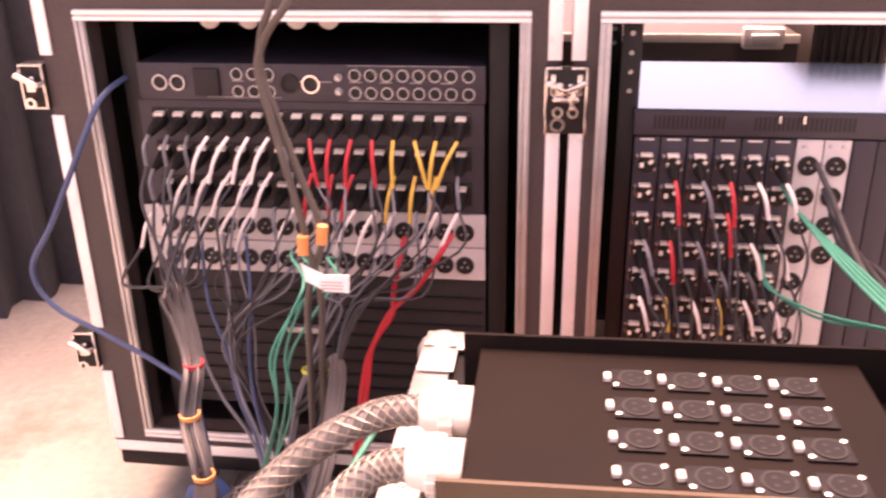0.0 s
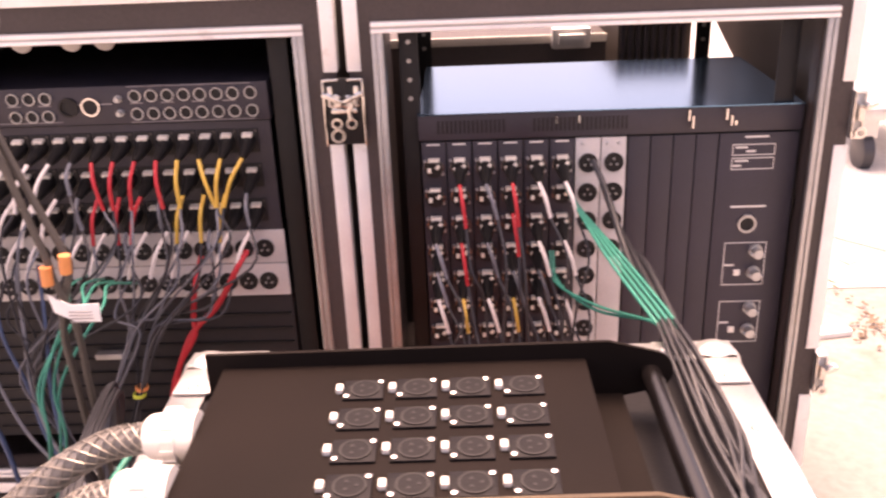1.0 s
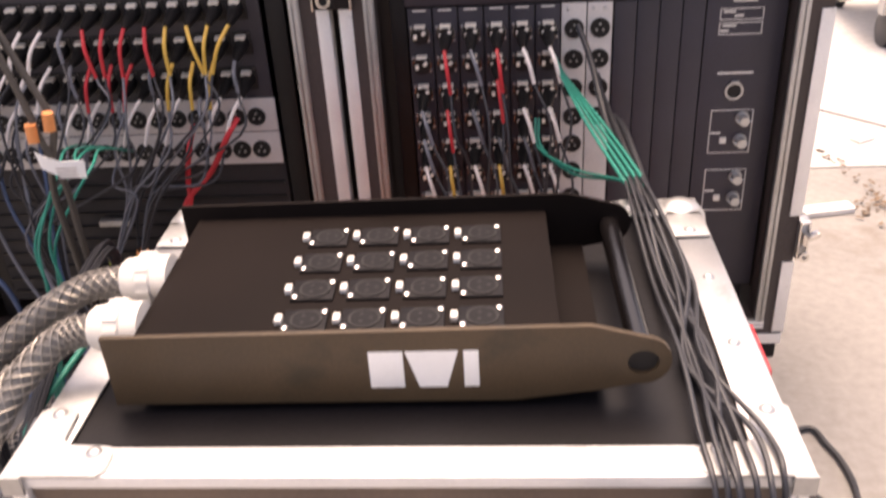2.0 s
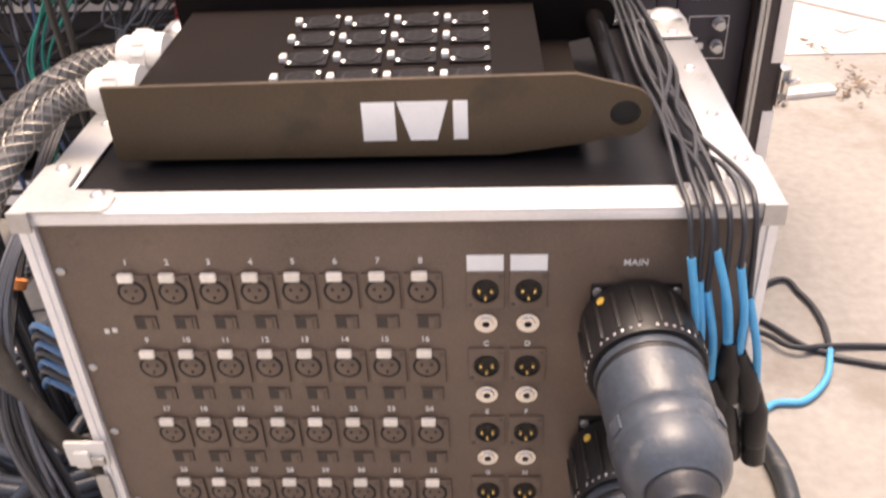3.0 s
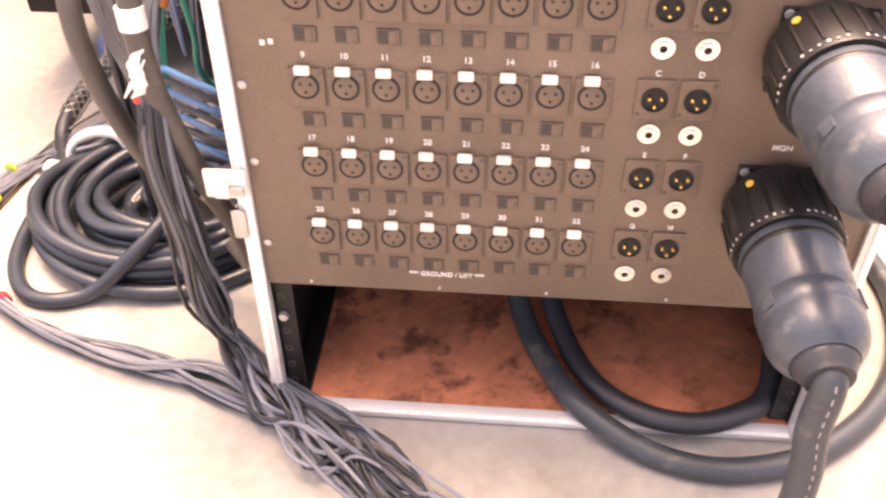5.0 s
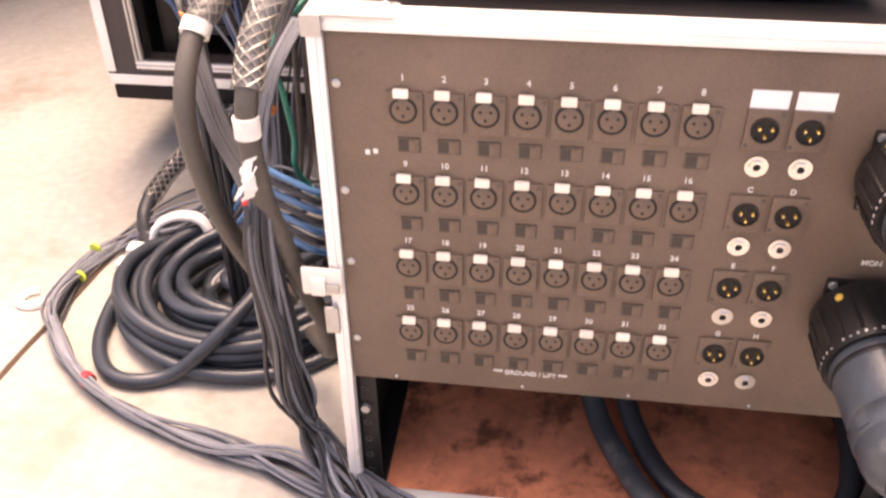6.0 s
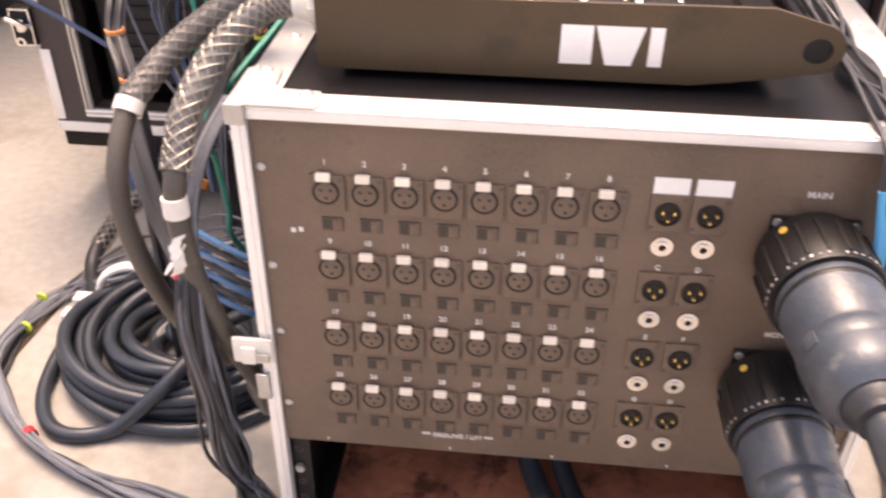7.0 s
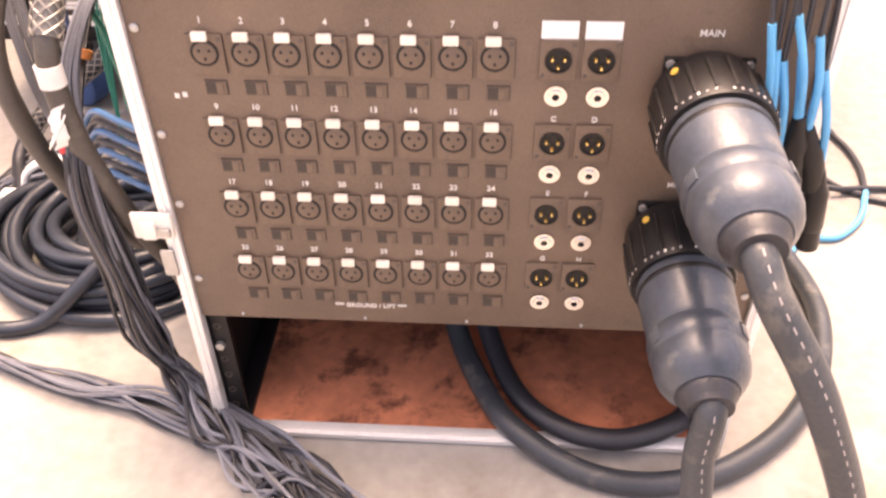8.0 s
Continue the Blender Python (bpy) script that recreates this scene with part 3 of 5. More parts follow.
T_TAB = finish(boxes((-0.0026, 0.0026, -0.0044, 0.0044, 0, 0.0045), bevel=0.0012), "push_tab", WHITEPL)
T_SC = finish(lathe([(0, 0.0026), (0.0012, 0.0024), (0.0018, 0.0012)], "z", 10), "screw", CHROME)
T_HO = finish(lathe([(0, 0.0014), (0.0003, 0.0014)], "z", 8), "contact_hole", PIT)
for r in range(4):
    for c in range(4):
        s = put("lid_socket", T_FL, sb, (0.1345 + 0.0405 * c, 0.0315 + 0.0388 * r, 0.0450), "black female socket with white tab" if r == c == 0 else "")
        put("rim", T_GR, s, (0.001, 0, 0.0022))
        put("socket_face", T_FA, s, (0.001, 0, 0.0022))
        put("push_tab", T_TAB, s, (-0.0185, 0.001, 0))
        put("screw", T_SC, s, (-0.0125, -0.0095, 0.0022))
        put("screw", T_SC, s, (0.0125, 0.0095, 0.0022))
        for a in (0, 120, 240):
            put("contact_hole", T_HO, s, (0.001 + 0.0045 * math.cos(radians(a)), 0.0045 * math.sin(radians(a)), 0.0030))
# cable glands at the recessed end of the box
for y in (0.042, 0.108):
    g = part("cable_gland", lathe([(0.0, 0.0185), (0.012, 0.0185), (0.013, 0.0205), (0.023, 0.0205), (0.025, 0.0175), (0.034, 0.0165), (0.038, 0.0135)], "-x", 20, (0.0169, y, 0.037)), WHITEPL, sb, "white ribbed plastic cable gland")
    rib_gl = finish(boxes((-0.005, 0.005, -0.0014, 0.0014, -0.0014, 0.0014)), "rib", WHITEPL)
    for i in range(14):
        a = 2 * math.pi * i / 14
        put("rib", rib_gl, g, (-0.0011, y + 0.0202 * math.cos(a), 0.037 + 0.0202 * math.sin(a)), "", (math.degrees(a), 0, 0))


def mesh_sleeve(points, r, turns, strands=8, wire=0.0011):
    """Crossing helical wires round a path."""
    path = smooth_path(points, 12)
    fr = frames_along(path)
    bm = bmesh.new()
    for hand in (-1, 1):
        for s in range(strands):
            pts = []
            for k, (q, u, v) in enumerate(fr):
                t = k / (len(fr) - 1)
                a = hand * 2 * math.pi * turns * t + 2 * math.pi * s / strands
                rr = r + (0.0003 if hand > 0 else 0)
                pts.append(q + (u * math.cos(a) + v * math.sin(a)) * rr)
            tube(pts, wire, 4, 1, bm)
    return bm


def gripped_snake(name, pts_sleeve, pts_rest, label):
    """Snake cable leaving a gland inside a woven wire grip."""
    t = thing(name, label, "cable", (0, 0, 0), group="snake cables")
    part("cable", tube(pts_sleeve + pts_rest, 0.0088, 14, 8), SNAKE, t, "worn grey-black rubber cable")
    part("inner_sleeve", tube(pts_sleeve, 0.0100, 14, 8), SLEEVEGREY, t)
    part("wire_grip", mesh_sleeve(pts_sleeve, 0.0112, 2.8, 7, 0.00075), MESHWIRE, t, "pale woven wire grip")["kind"] = "stuff"
    return t


sleeve1 = [(-0.222, 0.168, 0.5365), (-0.260, 0.166, 0.529), (-0.308, 0.155, 0.503), (-0.345, 0.125, 0.476), (-0.362, 0.080, 0.455)]
rest1 = [(-0.367, 0.040, 0.405), (-0.361, 0.034, 0.340), (-0.346, 0.050, 0.260), (-0.338, 0.095, 0.180), (-0.345, 0.15, 0.12), (-0.37, 0.21, 0.085)]
sleeve2 = [(-0.222, 0.102, 0.5365), (-0.250, 0.098, 0.529), (-0.280, 0.070, 0.505), (-0.296, 0.030, 0.472), (-0.299, 0.000, 0.438)]
rest2 = [(-0.300, -0.008, 0.405), (-0.296, -0.006, 0.350), (-0.286, 0.004, 0.290), (-0.278, 0.022, 0.235), (-0.276, 0.05, 0.18), (-0.29, 0.10, 0.10), (-0.33, 0.17, 0.06)]
g1 = gripped_snake("snake_cable", sleeve1, rest1, "black snake cable in a woven wire grip hanging from a gland")
g2 = gripped_snake("snake_cable", sleeve2, rest2, "black snake cable in a woven wire grip with white tape")
part("tape_band", tube([(-0.3003, -0.0075, 0.421), (-0.3000, -0.0085, 0.405)], 0.0099, 14), TAPE, g2, "white tape band")
part("tape_band", tube([(-0.362, 0.081, 0.455), (-0.364, 0.073, 0.447)], 0.0122, 14), TAPE, g1, "white tape band")

# ---- tail cables over the front case ----
rnd = random.Random(5)
tails = [(0.196, 0.470, 0.085, 0.206), (0.203, 0.452, 0.075, 0.209), (0.209, 0.444, 0.070, 0.220), (0.211, 0.476, 0.070, 0.228), (0.220, 0.447, 0.080, 0.228), (0.228, 0.462, 0.065, 0.236), (0.237, 0.438, 0.075, 0.252)]
T_PLUG = [(0.0, 0.0045), (0.014, 0.0070), (0.020, 0.0092), (0.052, 0.0095), (0.054, 0.0088)]
for i, (x, z, length, xe) in enumerate(tails):
    x, xe = x - 0.005, xe - 0.004
    t = thing("tail_cable", "black tail cable with blue sleeve and black connector, hanging down", "cable", group="tail cables")
    y0 = -0.012 - 0.004 * (i % 3)
    over = [(0.184 + 0.003 * i, 0.36, 0.516 + 0.004 * (i % 2)), (0.185 + 0.004 * i, 0.29, 0.511 + 0.005 * (i % 3)), (0.187 + 0.0052 * i, 0.20, 0.5030 + 0.006 * (i % 2)), (0.190 + 0.0035 * ((i * 3) % 7), 0.10, 0.5030 + 0.006 * ((i + 1) % 2)), (x - 0.002, 0.025, 0.5040 + 0.003 * (i % 2)), (x, y0, 0.497)]
    top = (x + 0.002, -0.024, z)
    end = (xe, -0.030, z - length)
    part("cable", tube(over + [top], 0.0020, 8, 6), RUBBER, t)
    part("sleeve", tube([top, ((x + xe) / 2 + 0.003, -0.030, z - length * 0.5), end], 0.0029, 10, 5), BLUE, t, "bright blue heat-shrink sleeve")
    d = 8 + 5 * (i % 3)
    con = part("connector", lathe([(-r0[0], r0[1]) for r0 in T_PLUG], "z", 16), BLACKPL, t, "black cable connector", end)
    con.rotation_euler = (radians(4), radians(-d), 0)
    nose = put("nose", finish(lathe([(-0.054, 0.0086), (-0.074, 0.0086), (-0.075, 0.0074)], "z", 16), "nose", STEEL if i % 2 else BLACKPL), con)

# fan of green cables that lead into the tails
for i in range(4):
    g = cord("green_cable", [(0.128 + 0.002 * i, 0.655, 0.553 - 0.003 * i), (0.136 + 0.003 * i, 0.615, 0.540 - 0.003 * i), (0.158 + 0.0062 * i, 0.50, 0.522 - 0.001 * i), (0.180 + 0.0068 * i, 0.375, 0.517 - 0.001 * i), (0.186 + 0.004 * i, 0.352, 0.513)], 0.0018, GREEN, "thin green cable running to the front case", "green cables")
for i in range(2):
    cord("green_cable", [(0.110 + 0.004 * i, 0.64, 0.470), (0.112 + 0.004 * i, 0.60, 0.448), (0.150, 0.52, 0.455 - 0.006 * i), (0.182 + 0.004 * i, 0.38, 0.508), (0.188, 0.352, 0.511)], 0.0017, GREEN, "thin green cable running to the front case", "green cables")

# red strap on the case side
part("strap", boxes((0.2515, 0.258, 0.10, 0.24, 0.458, 0.480), (0.258, 0.262, 0.12, 0.18, 0.460, 0.478), bevel=0.002), RED, case, "red webbing strap on the side")

# ---- thick cables on the floor ----
cord("thick_cable", [(-0.055, 0.20, 0.10), (-0.030, 0.165, 0.060), (-0.010, 0.110, 0.026), (0.014, 0.052, 0.0235), (0.042, 0.004, 0.0235), (0.097, -0.033, 0.0125), (0.149, -0.050, 0.0115), (0.202, -0.047, 0.0115), (0.259, -0.025, 0.0115), (0.325, 0.031, 0.0115), (0.374, 0.114, 0.0115), (0.390, 0.22, 0.0115), (0.35, 0.36, 0.0115), (0.30, 0.44, 0.0115)], 0.0118, THICK, "thick grey multicore cable looped on the concrete floor", "thick cables", 16, 8)
cord("thick_cable", [(-0.015, 0.22, 0.10), (0.006, 0.155, 0.060), (0.028, 0.092, 0.030), (0.056, 0.033, 0.0255), (0.097, 0.000, 0.0240), (0.146, -0.010, 0.0240), (0.191, 0.004, 0.0250), (0.219, 0.026, 0.0280), (0.231, 0.075, 0.045), (0.23, 0.2, 0.09)], 0.0108, RUBBER, "thick black cable curling out of the case opening", "thick cables", 16, 8)

# coil beside the case
coil = thing("cable_coil", "coiled thick black cable tied with white tape, lying on concrete", "cable coil", (-0.44, 0.285, 0))
rc = random.Random(11)
for k in range(17):
    lay, pos = k // 4, k % 4
    rad = 0.156 - 0.0195 * pos - 0.006 * lay if k < 12 else 0.072 - 0.014 * (k - 12)
    zc = 0.0088 + (lay * 0.0150 if k < 12 else 0.005 * (k - 12))
    ox, oy, sq = rc.uniform(-0.016, 0.016), rc.uniform(-0.014, 0.014), rc.uniform(0.85, 0.98)
    pts = []
    for j in range(25):
        a = 2 * math.pi * j / 24
        pts.append((ox + rad * 1.02 * math.cos(a), oy + rad * sq * math.sin(a), zc + 0.006 * math.sin(a * 2 + k * 1.7) + 0.006))
    part("turn", tube(pts, 0.0085, 12, 3), COILRUB, coil)
for dy in (-0.004, 0.004):
    part("tape", tube([(-0.150, 0.056 + dy, 0.040), (-0.142, 0.062 + dy, 0.064), (-0.120, 0.074 + dy, 0.073), (-0.092, 0.080 + dy, 0.068), (-0.078, 0.080 + dy, 0.045)], 0.0046, 8, 5), TAPE, coil, "white tape tie")
for dy in (0.052, 0.018):
    part("tape", boxes((-0.190, -0.164, dy, dy + 0.020, 0.0, 0.030), bevel=0.003), TAPE, coil, "white tape tie")
cord("thick_cable", [(-0.598, 0.299, 0.022), (-0.610, 0.252, 0.012), (-0.598, 0.181, 0.009), (-0.568, 0.134, 0.009), (-0.531, 0.120, 0.009), (-0.485, 0.133, 0.014), (-0.438, 0.149, 0.055), (-0.408, 0.190, 0.078), (-0.390, 0.245, 0.082), (-0.315, 0.36, 0.060), (-0.33, 0.43, 0.02)], 0.0090, COILRUB, "thick black cable loop lying on the floor", "thick cables", 12, 8)

# thin tail bundle: falls beside the case, spreads on the floor
fan = thing("cable_bundle", "bundle of thin grey cables with red and lime ties", "cable bundle")
rb_ = random.Random(3)
N = 34
for i in range(N):
    a = 2 * math.pi * i * 0.618
    r = 0.0145 * math.sqrt((i + 0.5) / N)
    o = Vector((r * math.cos(a), r * math.sin(a), 0))
    s1, s2, s3 = (rb_.uniform(-1, 1) for _ in range(3))
    if i % 2:
        head = [Vector((-0.286, 0.10, 0.452)) + o * 0.4, Vector((-0.296, 0.055, 0.430)) + o * 0.4, Vector((-0.301, 0.018, 0.398)) + o * 0.5]
    elif i % 4:
        head = [Vector(q) + o * 0.6 for q in ((-0.482, 0.342, 0.456), (-0.473, 0.300, 0.422), (-0.443, 0.250, 0.390), (-0.397, 0.140, 0.407), (-0.350, 0.060, 0.373))]
    else:
        head = [Vector((-0.461, 0.575, 0.250)) + o * 0.6, Vector((-0.415, 0.520, 0.315)) + o * 0.8, Vector((-0.350, 0.390, 0.440)) + o, Vector((-0.312, 0.220, 0.469)) + o * 0.9, Vector((-0.314, 0.120, 0.424)) + o * 0.7, Vector((-0.312, 0.060, 0.389)) + o * 0.6]
    pts = head + [Vector((-0.302, -0.004, 0.350)) + Vector((o.x * 0.75, o.y * 0.4, 0)), Vector((-0.302, -0.012, 0.30)) + o * 0.9, Vector((-0.300, -0.006, 0.22)) + o * 1.0 + Vector((0.005 * s1, 0, 0)), Vector((-0.298, 0.006, 0.13)) + o * 1.15 + Vector((0.008 * s2, 0, 0)),
           Vector((-0.288 + 0.012 * s1, 0.018 + 0.012 * s2, 0.048 + 0.016 * abs(s3))), Vector((-0.250 + 0.020 * s2, -0.012 + 0.022 * s3, 0.012 + 0.026 * (i % 4) / 3)), Vector((-0.195 + 0.018 * s3, -0.052 + 0.034 * s1, 0.006 + 0.022 * ((i * 3) % 4) / 3)), Vector((-0.140 + 0.016 * s1, -0.092 + 0.038 * s2, 0.006 + 0.018 * ((i * 7) % 5) / 4)), Vector((-0.075 + 0.02 * s2, -0.135 + 0.03 * s3, 0.006 + 0.014 * (i % 3) / 2)), Vector((0.02 + 0.03 * s3, -0.20 + 0.04 * s1, 0.006))]
    part("strand", tube(pts, 0.0022, 6, 5), GREYCABLE if i % 2 else RUBBER, fan)
part("tie", tube([(-0.3080, -0.004, 0.3495), (-0.3080, -0.005, 0.3445)], 0.0068, 14), RED, fan, "red cable tie")
part("tie", tube([(-0.2955, -0.005, 0.3495), (-0.2955, -0.006, 0.3445)], 0.0066, 14), LIME, fan, "lime cable tie")
part("tie", tube([(-0.307, 0.060, 0.398), (-0.309, 0.056, 0.392)], 0.0088, 14), ORANGE, fan, "orange cable tie")
def ribbon(points, across, thick=0.0006):
    """A strip of tape along points; across is the half-width vector."""
    rbm = bmesh.new()
    a = Vector(across)
    path = smooth_path(points, 4)
    rows_ = []
    for k, q in enumerate(path):
        d = (path[min(k + 1, len(path) - 1)] - path[max(k - 1, 0)]).normalized()
        n_ = d.cross(a).normalized() * thick
        w_ = a * (1 + 0.18 * math.sin(k * 2.3))
        rows_.append([rbm.verts.new(q + w_ + n_), rbm.verts.new(q - w_ + n_), rbm.verts.new(q - w_ - n_), rbm.verts.new(q + w_ - n_)])
    for u, v in zip(rows_, rows_[1:]):
        for k in range(4):
            rbm.faces.new((u[k], u[(k + 1) % 4], v[(k + 1) % 4], v[k]))
    rbm.faces.new(rows_[0])
    rbm.faces.new(rows_[-1])
    return rbm


part("tape_flag", ribbon([(-0.296, -0.019, 0.381), (-0.300, -0.024, 0.374), (-0.307, -0.023, 0.366), (-0.312, -0.017, 0.360)], (0.003, 0.0, 0.0055)), TAPE, fan, "torn white tape flag")
part("tape_flag", ribbon([(-0.297, -0.017, 0.392), (-0.301, -0.021, 0.384), (-0.298, -0.023, 0.370), (-0.303, -0.021, 0.359)], (0.0040, 0.002, 0.001)), TAPE, fan, "torn white tape flag")

# second bundle: wide loop on the floor that joins the first
loop = thing("cable_bundle", "wide loop of thin dark cables tied with red tape", "cable bundle")
for i in range(18):
    s1, s2, s3 = (rb_.uniform(-1, 1) for _ in range(3))
    w = 0.011
    pts = [Vector((-0.36 + 0.06 * s2, 0.45 + 0.08 * s1, 0.055 + 0.04 * abs(s3))), Vector((-0.46 + 0.045 * s1, 0.460 + 0.06 * s2, 0.04 + 0.05 * abs(s2))), Vector((-0.58 + 0.035 * s3, 0.435 + 0.05 * s1, 0.02 + 0.02 * abs(s1))), Vector((-0.665 + 0.018 * s2, 0.370 + 0.02 * s3, 0.008)), Vector((-0.680 + w * s1, 0.245 + w * s2, 0.006 + 0.008 * (i % 3))), Vector((-0.638 + w * s2, 0.165 + w * s3, 0.006 + 0.008 * (i % 3))), Vector((-0.580 + w * 0.6 * s1, 0.112 + w * 0.6 * s2, 0.006 + 0.006 * (i % 3))), Vector((-0.506 + w * s3, 0.070 + w * s1, 0.006 + 0.006 * (i % 3))), Vector((-0.400 + w * s1, 0.038 + 1.5 * w * s2, 0.006 + 0.006 * (i % 3))), Vector((-0.306 + w * s2, 0.012 + 1.8 * w * s3, 0.008 + 0.006 * (i % 3))), Vector((-0.215 + w * s3, -0.035 + 2 * w * s1, 0.010)), Vector((-0.12 + w * s1, -0.10 + 3 * w * s2, 0.008))]
    part("strand", tube(pts, 0.0022, 6, 6), GREYCABLE if i % 3 else RUBBER, loop)
part("tie", tube([(-0.585, 0.116, 0.012), (-0.577, 0.110, 0.012)], 0.0092, 12), RED, loop, "red tape tie")
part("tie", tube([(-0.676, 0.297, 0.012), (-0.677, 0.293, 0.012)], 0.0085, 12), LIME, loop, "lime cable tie")
part("tie", tube([(-0.684, 0.359, 0.012), (-0.685, 0.355, 0.012)], 0.0085, 12), LIME, loop, "lime cable tie")

# mesh-covered cable behind the loop
arm = [(-0.50, 0.60, 0.14), (-0.56, 0.57, 0.10), (-0.62, 0.52, 0.06), (-0.645, 0.46, 0.03), (-0.640, 0.42, 0.014), (-0.605, 0.36, 0.012), (-0.55, 0.33, 0.012)]
sl = thing("snake_cable", "grey snake cable with woven grip lying behind the coil", "cable", group="snake cables")
part("cable", tube(arm, 0.011, 12, 8), RUBBER, sl)
part("wire_grip", mesh_sleeve(arm[:4], 0.0135, 2.6, 7, 0.0008), MESHWIRE, sl, "grey woven wire grip")["kind"] = "stuff"
# blue cables piled beside the case
PILED = (
    ((-0.352, 0.130, 0.295), (-0.317, 0.105, 0.301), (-0.283, 0.090, 0.297)),
    ((-0.353, 0.130, 0.284), (-0.318, 0.105, 0.291), (-0.284, 0.090, 0.287)),
    ((-0.354, 0.130, 0.273), (-0.319, 0.105, 0.280), (-0.285, 0.090, 0.277)),
    ((-0.356, 0.130, 0.262), (-0.320, 0.105, 0.270), (-0.286, 0.090, 0.266)),
    ((-0.357, 0.130, 0.251), (-0.321, 0.105, 0.259), (-0.287, 0.090, 0.255)),
    ((-0.359, 0.130, 0.240), (-0.323, 0.105, 0.248), (-0.288, 0.090, 0.244)),
    ((-0.360, 0.130, 0.228), (-0.324, 0.105, 0.236), (-0.289, 0.090, 0.233)),
)
for i, (pa, pb, pc) in enumerate(PILED):
    cord("blue_cable", [(-0.47, 0.33, 0.075 + 0.004 * i), (pa[0] - 0.055, pa[1] + 0.075, pa[2] - 0.075), pa, pb, pc, (-0.259, 0.12, pc[2] - 0.03), (-0.262, 0.20, 0.05 + 0.012 * i)], 0.0031, BLUECABLE if i % 2 == 0 else RUBBER, "thin blue cable piled beside the rack case" if i % 2 == 0 else "thin black cable piled beside the rack case", "piled cables")
cord("green_cable", [(-0.275, 0.24, 0.470), (-0.316, 0.120, 0.424), (-0.310, 0.110, 0.385), (-0.303, 0.105, 0.342), (-0.307, 0.120, 0.296), (-0.275, 0.16, 0.22)], 0.0028, GREEN, "thin green cable hanging beside the rack case", "green cables")
# loose cable and white hook on the floor
hookpts = [(-0.722, 0.270, 0.004), (-0.735, 0.262, 0.004), (-0.738, 0.248, 0.004), (-0.728, 0.238, 0.004), (-0.712, 0.240, 0.004), (-0.704, 0.252, 0.004)]
solo("tape_curl", tube(hookpts, 0.0058, 8, 4), TAPE, "small white curl of tape on the concrete floor", "litter")
for x, y, s in ((-0.70, 0.105, 0.007), (-0.688, 0.10, 0.005), (-0.715, 0.15, 0.006), (-0.66, 0.04, 0.004)):
    bm = bmesh.new()
    bmesh.ops.create_icosphere(bm, subdivisions=1, radius=s)
    for v in bm.verts:
        v.co = Vector((v.co.x * rb_.uniform(0.7, 1.3), v.co.y * rb_.uniform(0.7, 1.3), v.co.z * 0.5))
    solo("debris", bm, TAPE, "small pale crumb on the concrete floor", "litter", "crumbs", loc=(x, y, s * 0.45))
# right side loop
lp = thing("loose_cable", "black cable with a blue end looped on the floor", "cable")
part("cable", tube([(0.30, 0.42, 0.006), (0.477, 0.585, 0.006), (0.511, 0.554, 0.006), (0.522, 0.492, 0.006), (0.514, 0.430, 0.006)], 0.0042, 8, 8), RUBBER, lp)
part("blue_end", tube([(0.514, 0.430, 0.006), (0.491, 0.374, 0.006), (0.452, 0.334, 0.006), (0.410, 0.327, 0.006), (0.36, 0.27, 0.006)], 0.0044, 10, 8), BLUE, lp, "pale blue sleeve")
cord("loose_cable", [(0.421, 0.510, 0.005), (0.449, 0.485, 0.005), (0.483, 0.440, 0.005), (0.513, 0.424, 0.005), (0.555, 0.405, 0.005), (0.95, 0.30, 0.005)], 0.0042, RUBBER, "thin black cable lying on the concrete floor", "loose cables")
cord("loose_cable", [(0.410, 0.471, 0.013), (0.438, 0.453, 0.013), (0.470, 0.427, 0.013), (0.568, 0.440, 0.005), (0.95, 0.42, 0.005)], 0.0042, RUBBER, "thin black cable lying on the concrete floor", "loose cables")


# ---- the two tall cases behind ----
YF = 0.640


def profile_strip(bm, x0, x1, z0, z1, horizontal):
    """Aluminium edge with a raised bead on both sides."""
    box(bm, x0, x1, YF - 0.004, YF + 0.004, z0, z1, bevel=0.0008)
    beads = []
    if horizontal:
        for z in (z0 + 0.0025, z1 - 0.0035):
            beads.append((x0, x1, YF - 0.0065, YF - 0.0041, z - 0.0022, z + 0.0022))
    else:
        for x in (x0 + 0.0025, x1 - 0.0035):
            beads.append((x - 0.0022, x + 0.0022, YF - 0.0065, YF - 0.0041, z0, z1))
    return beads


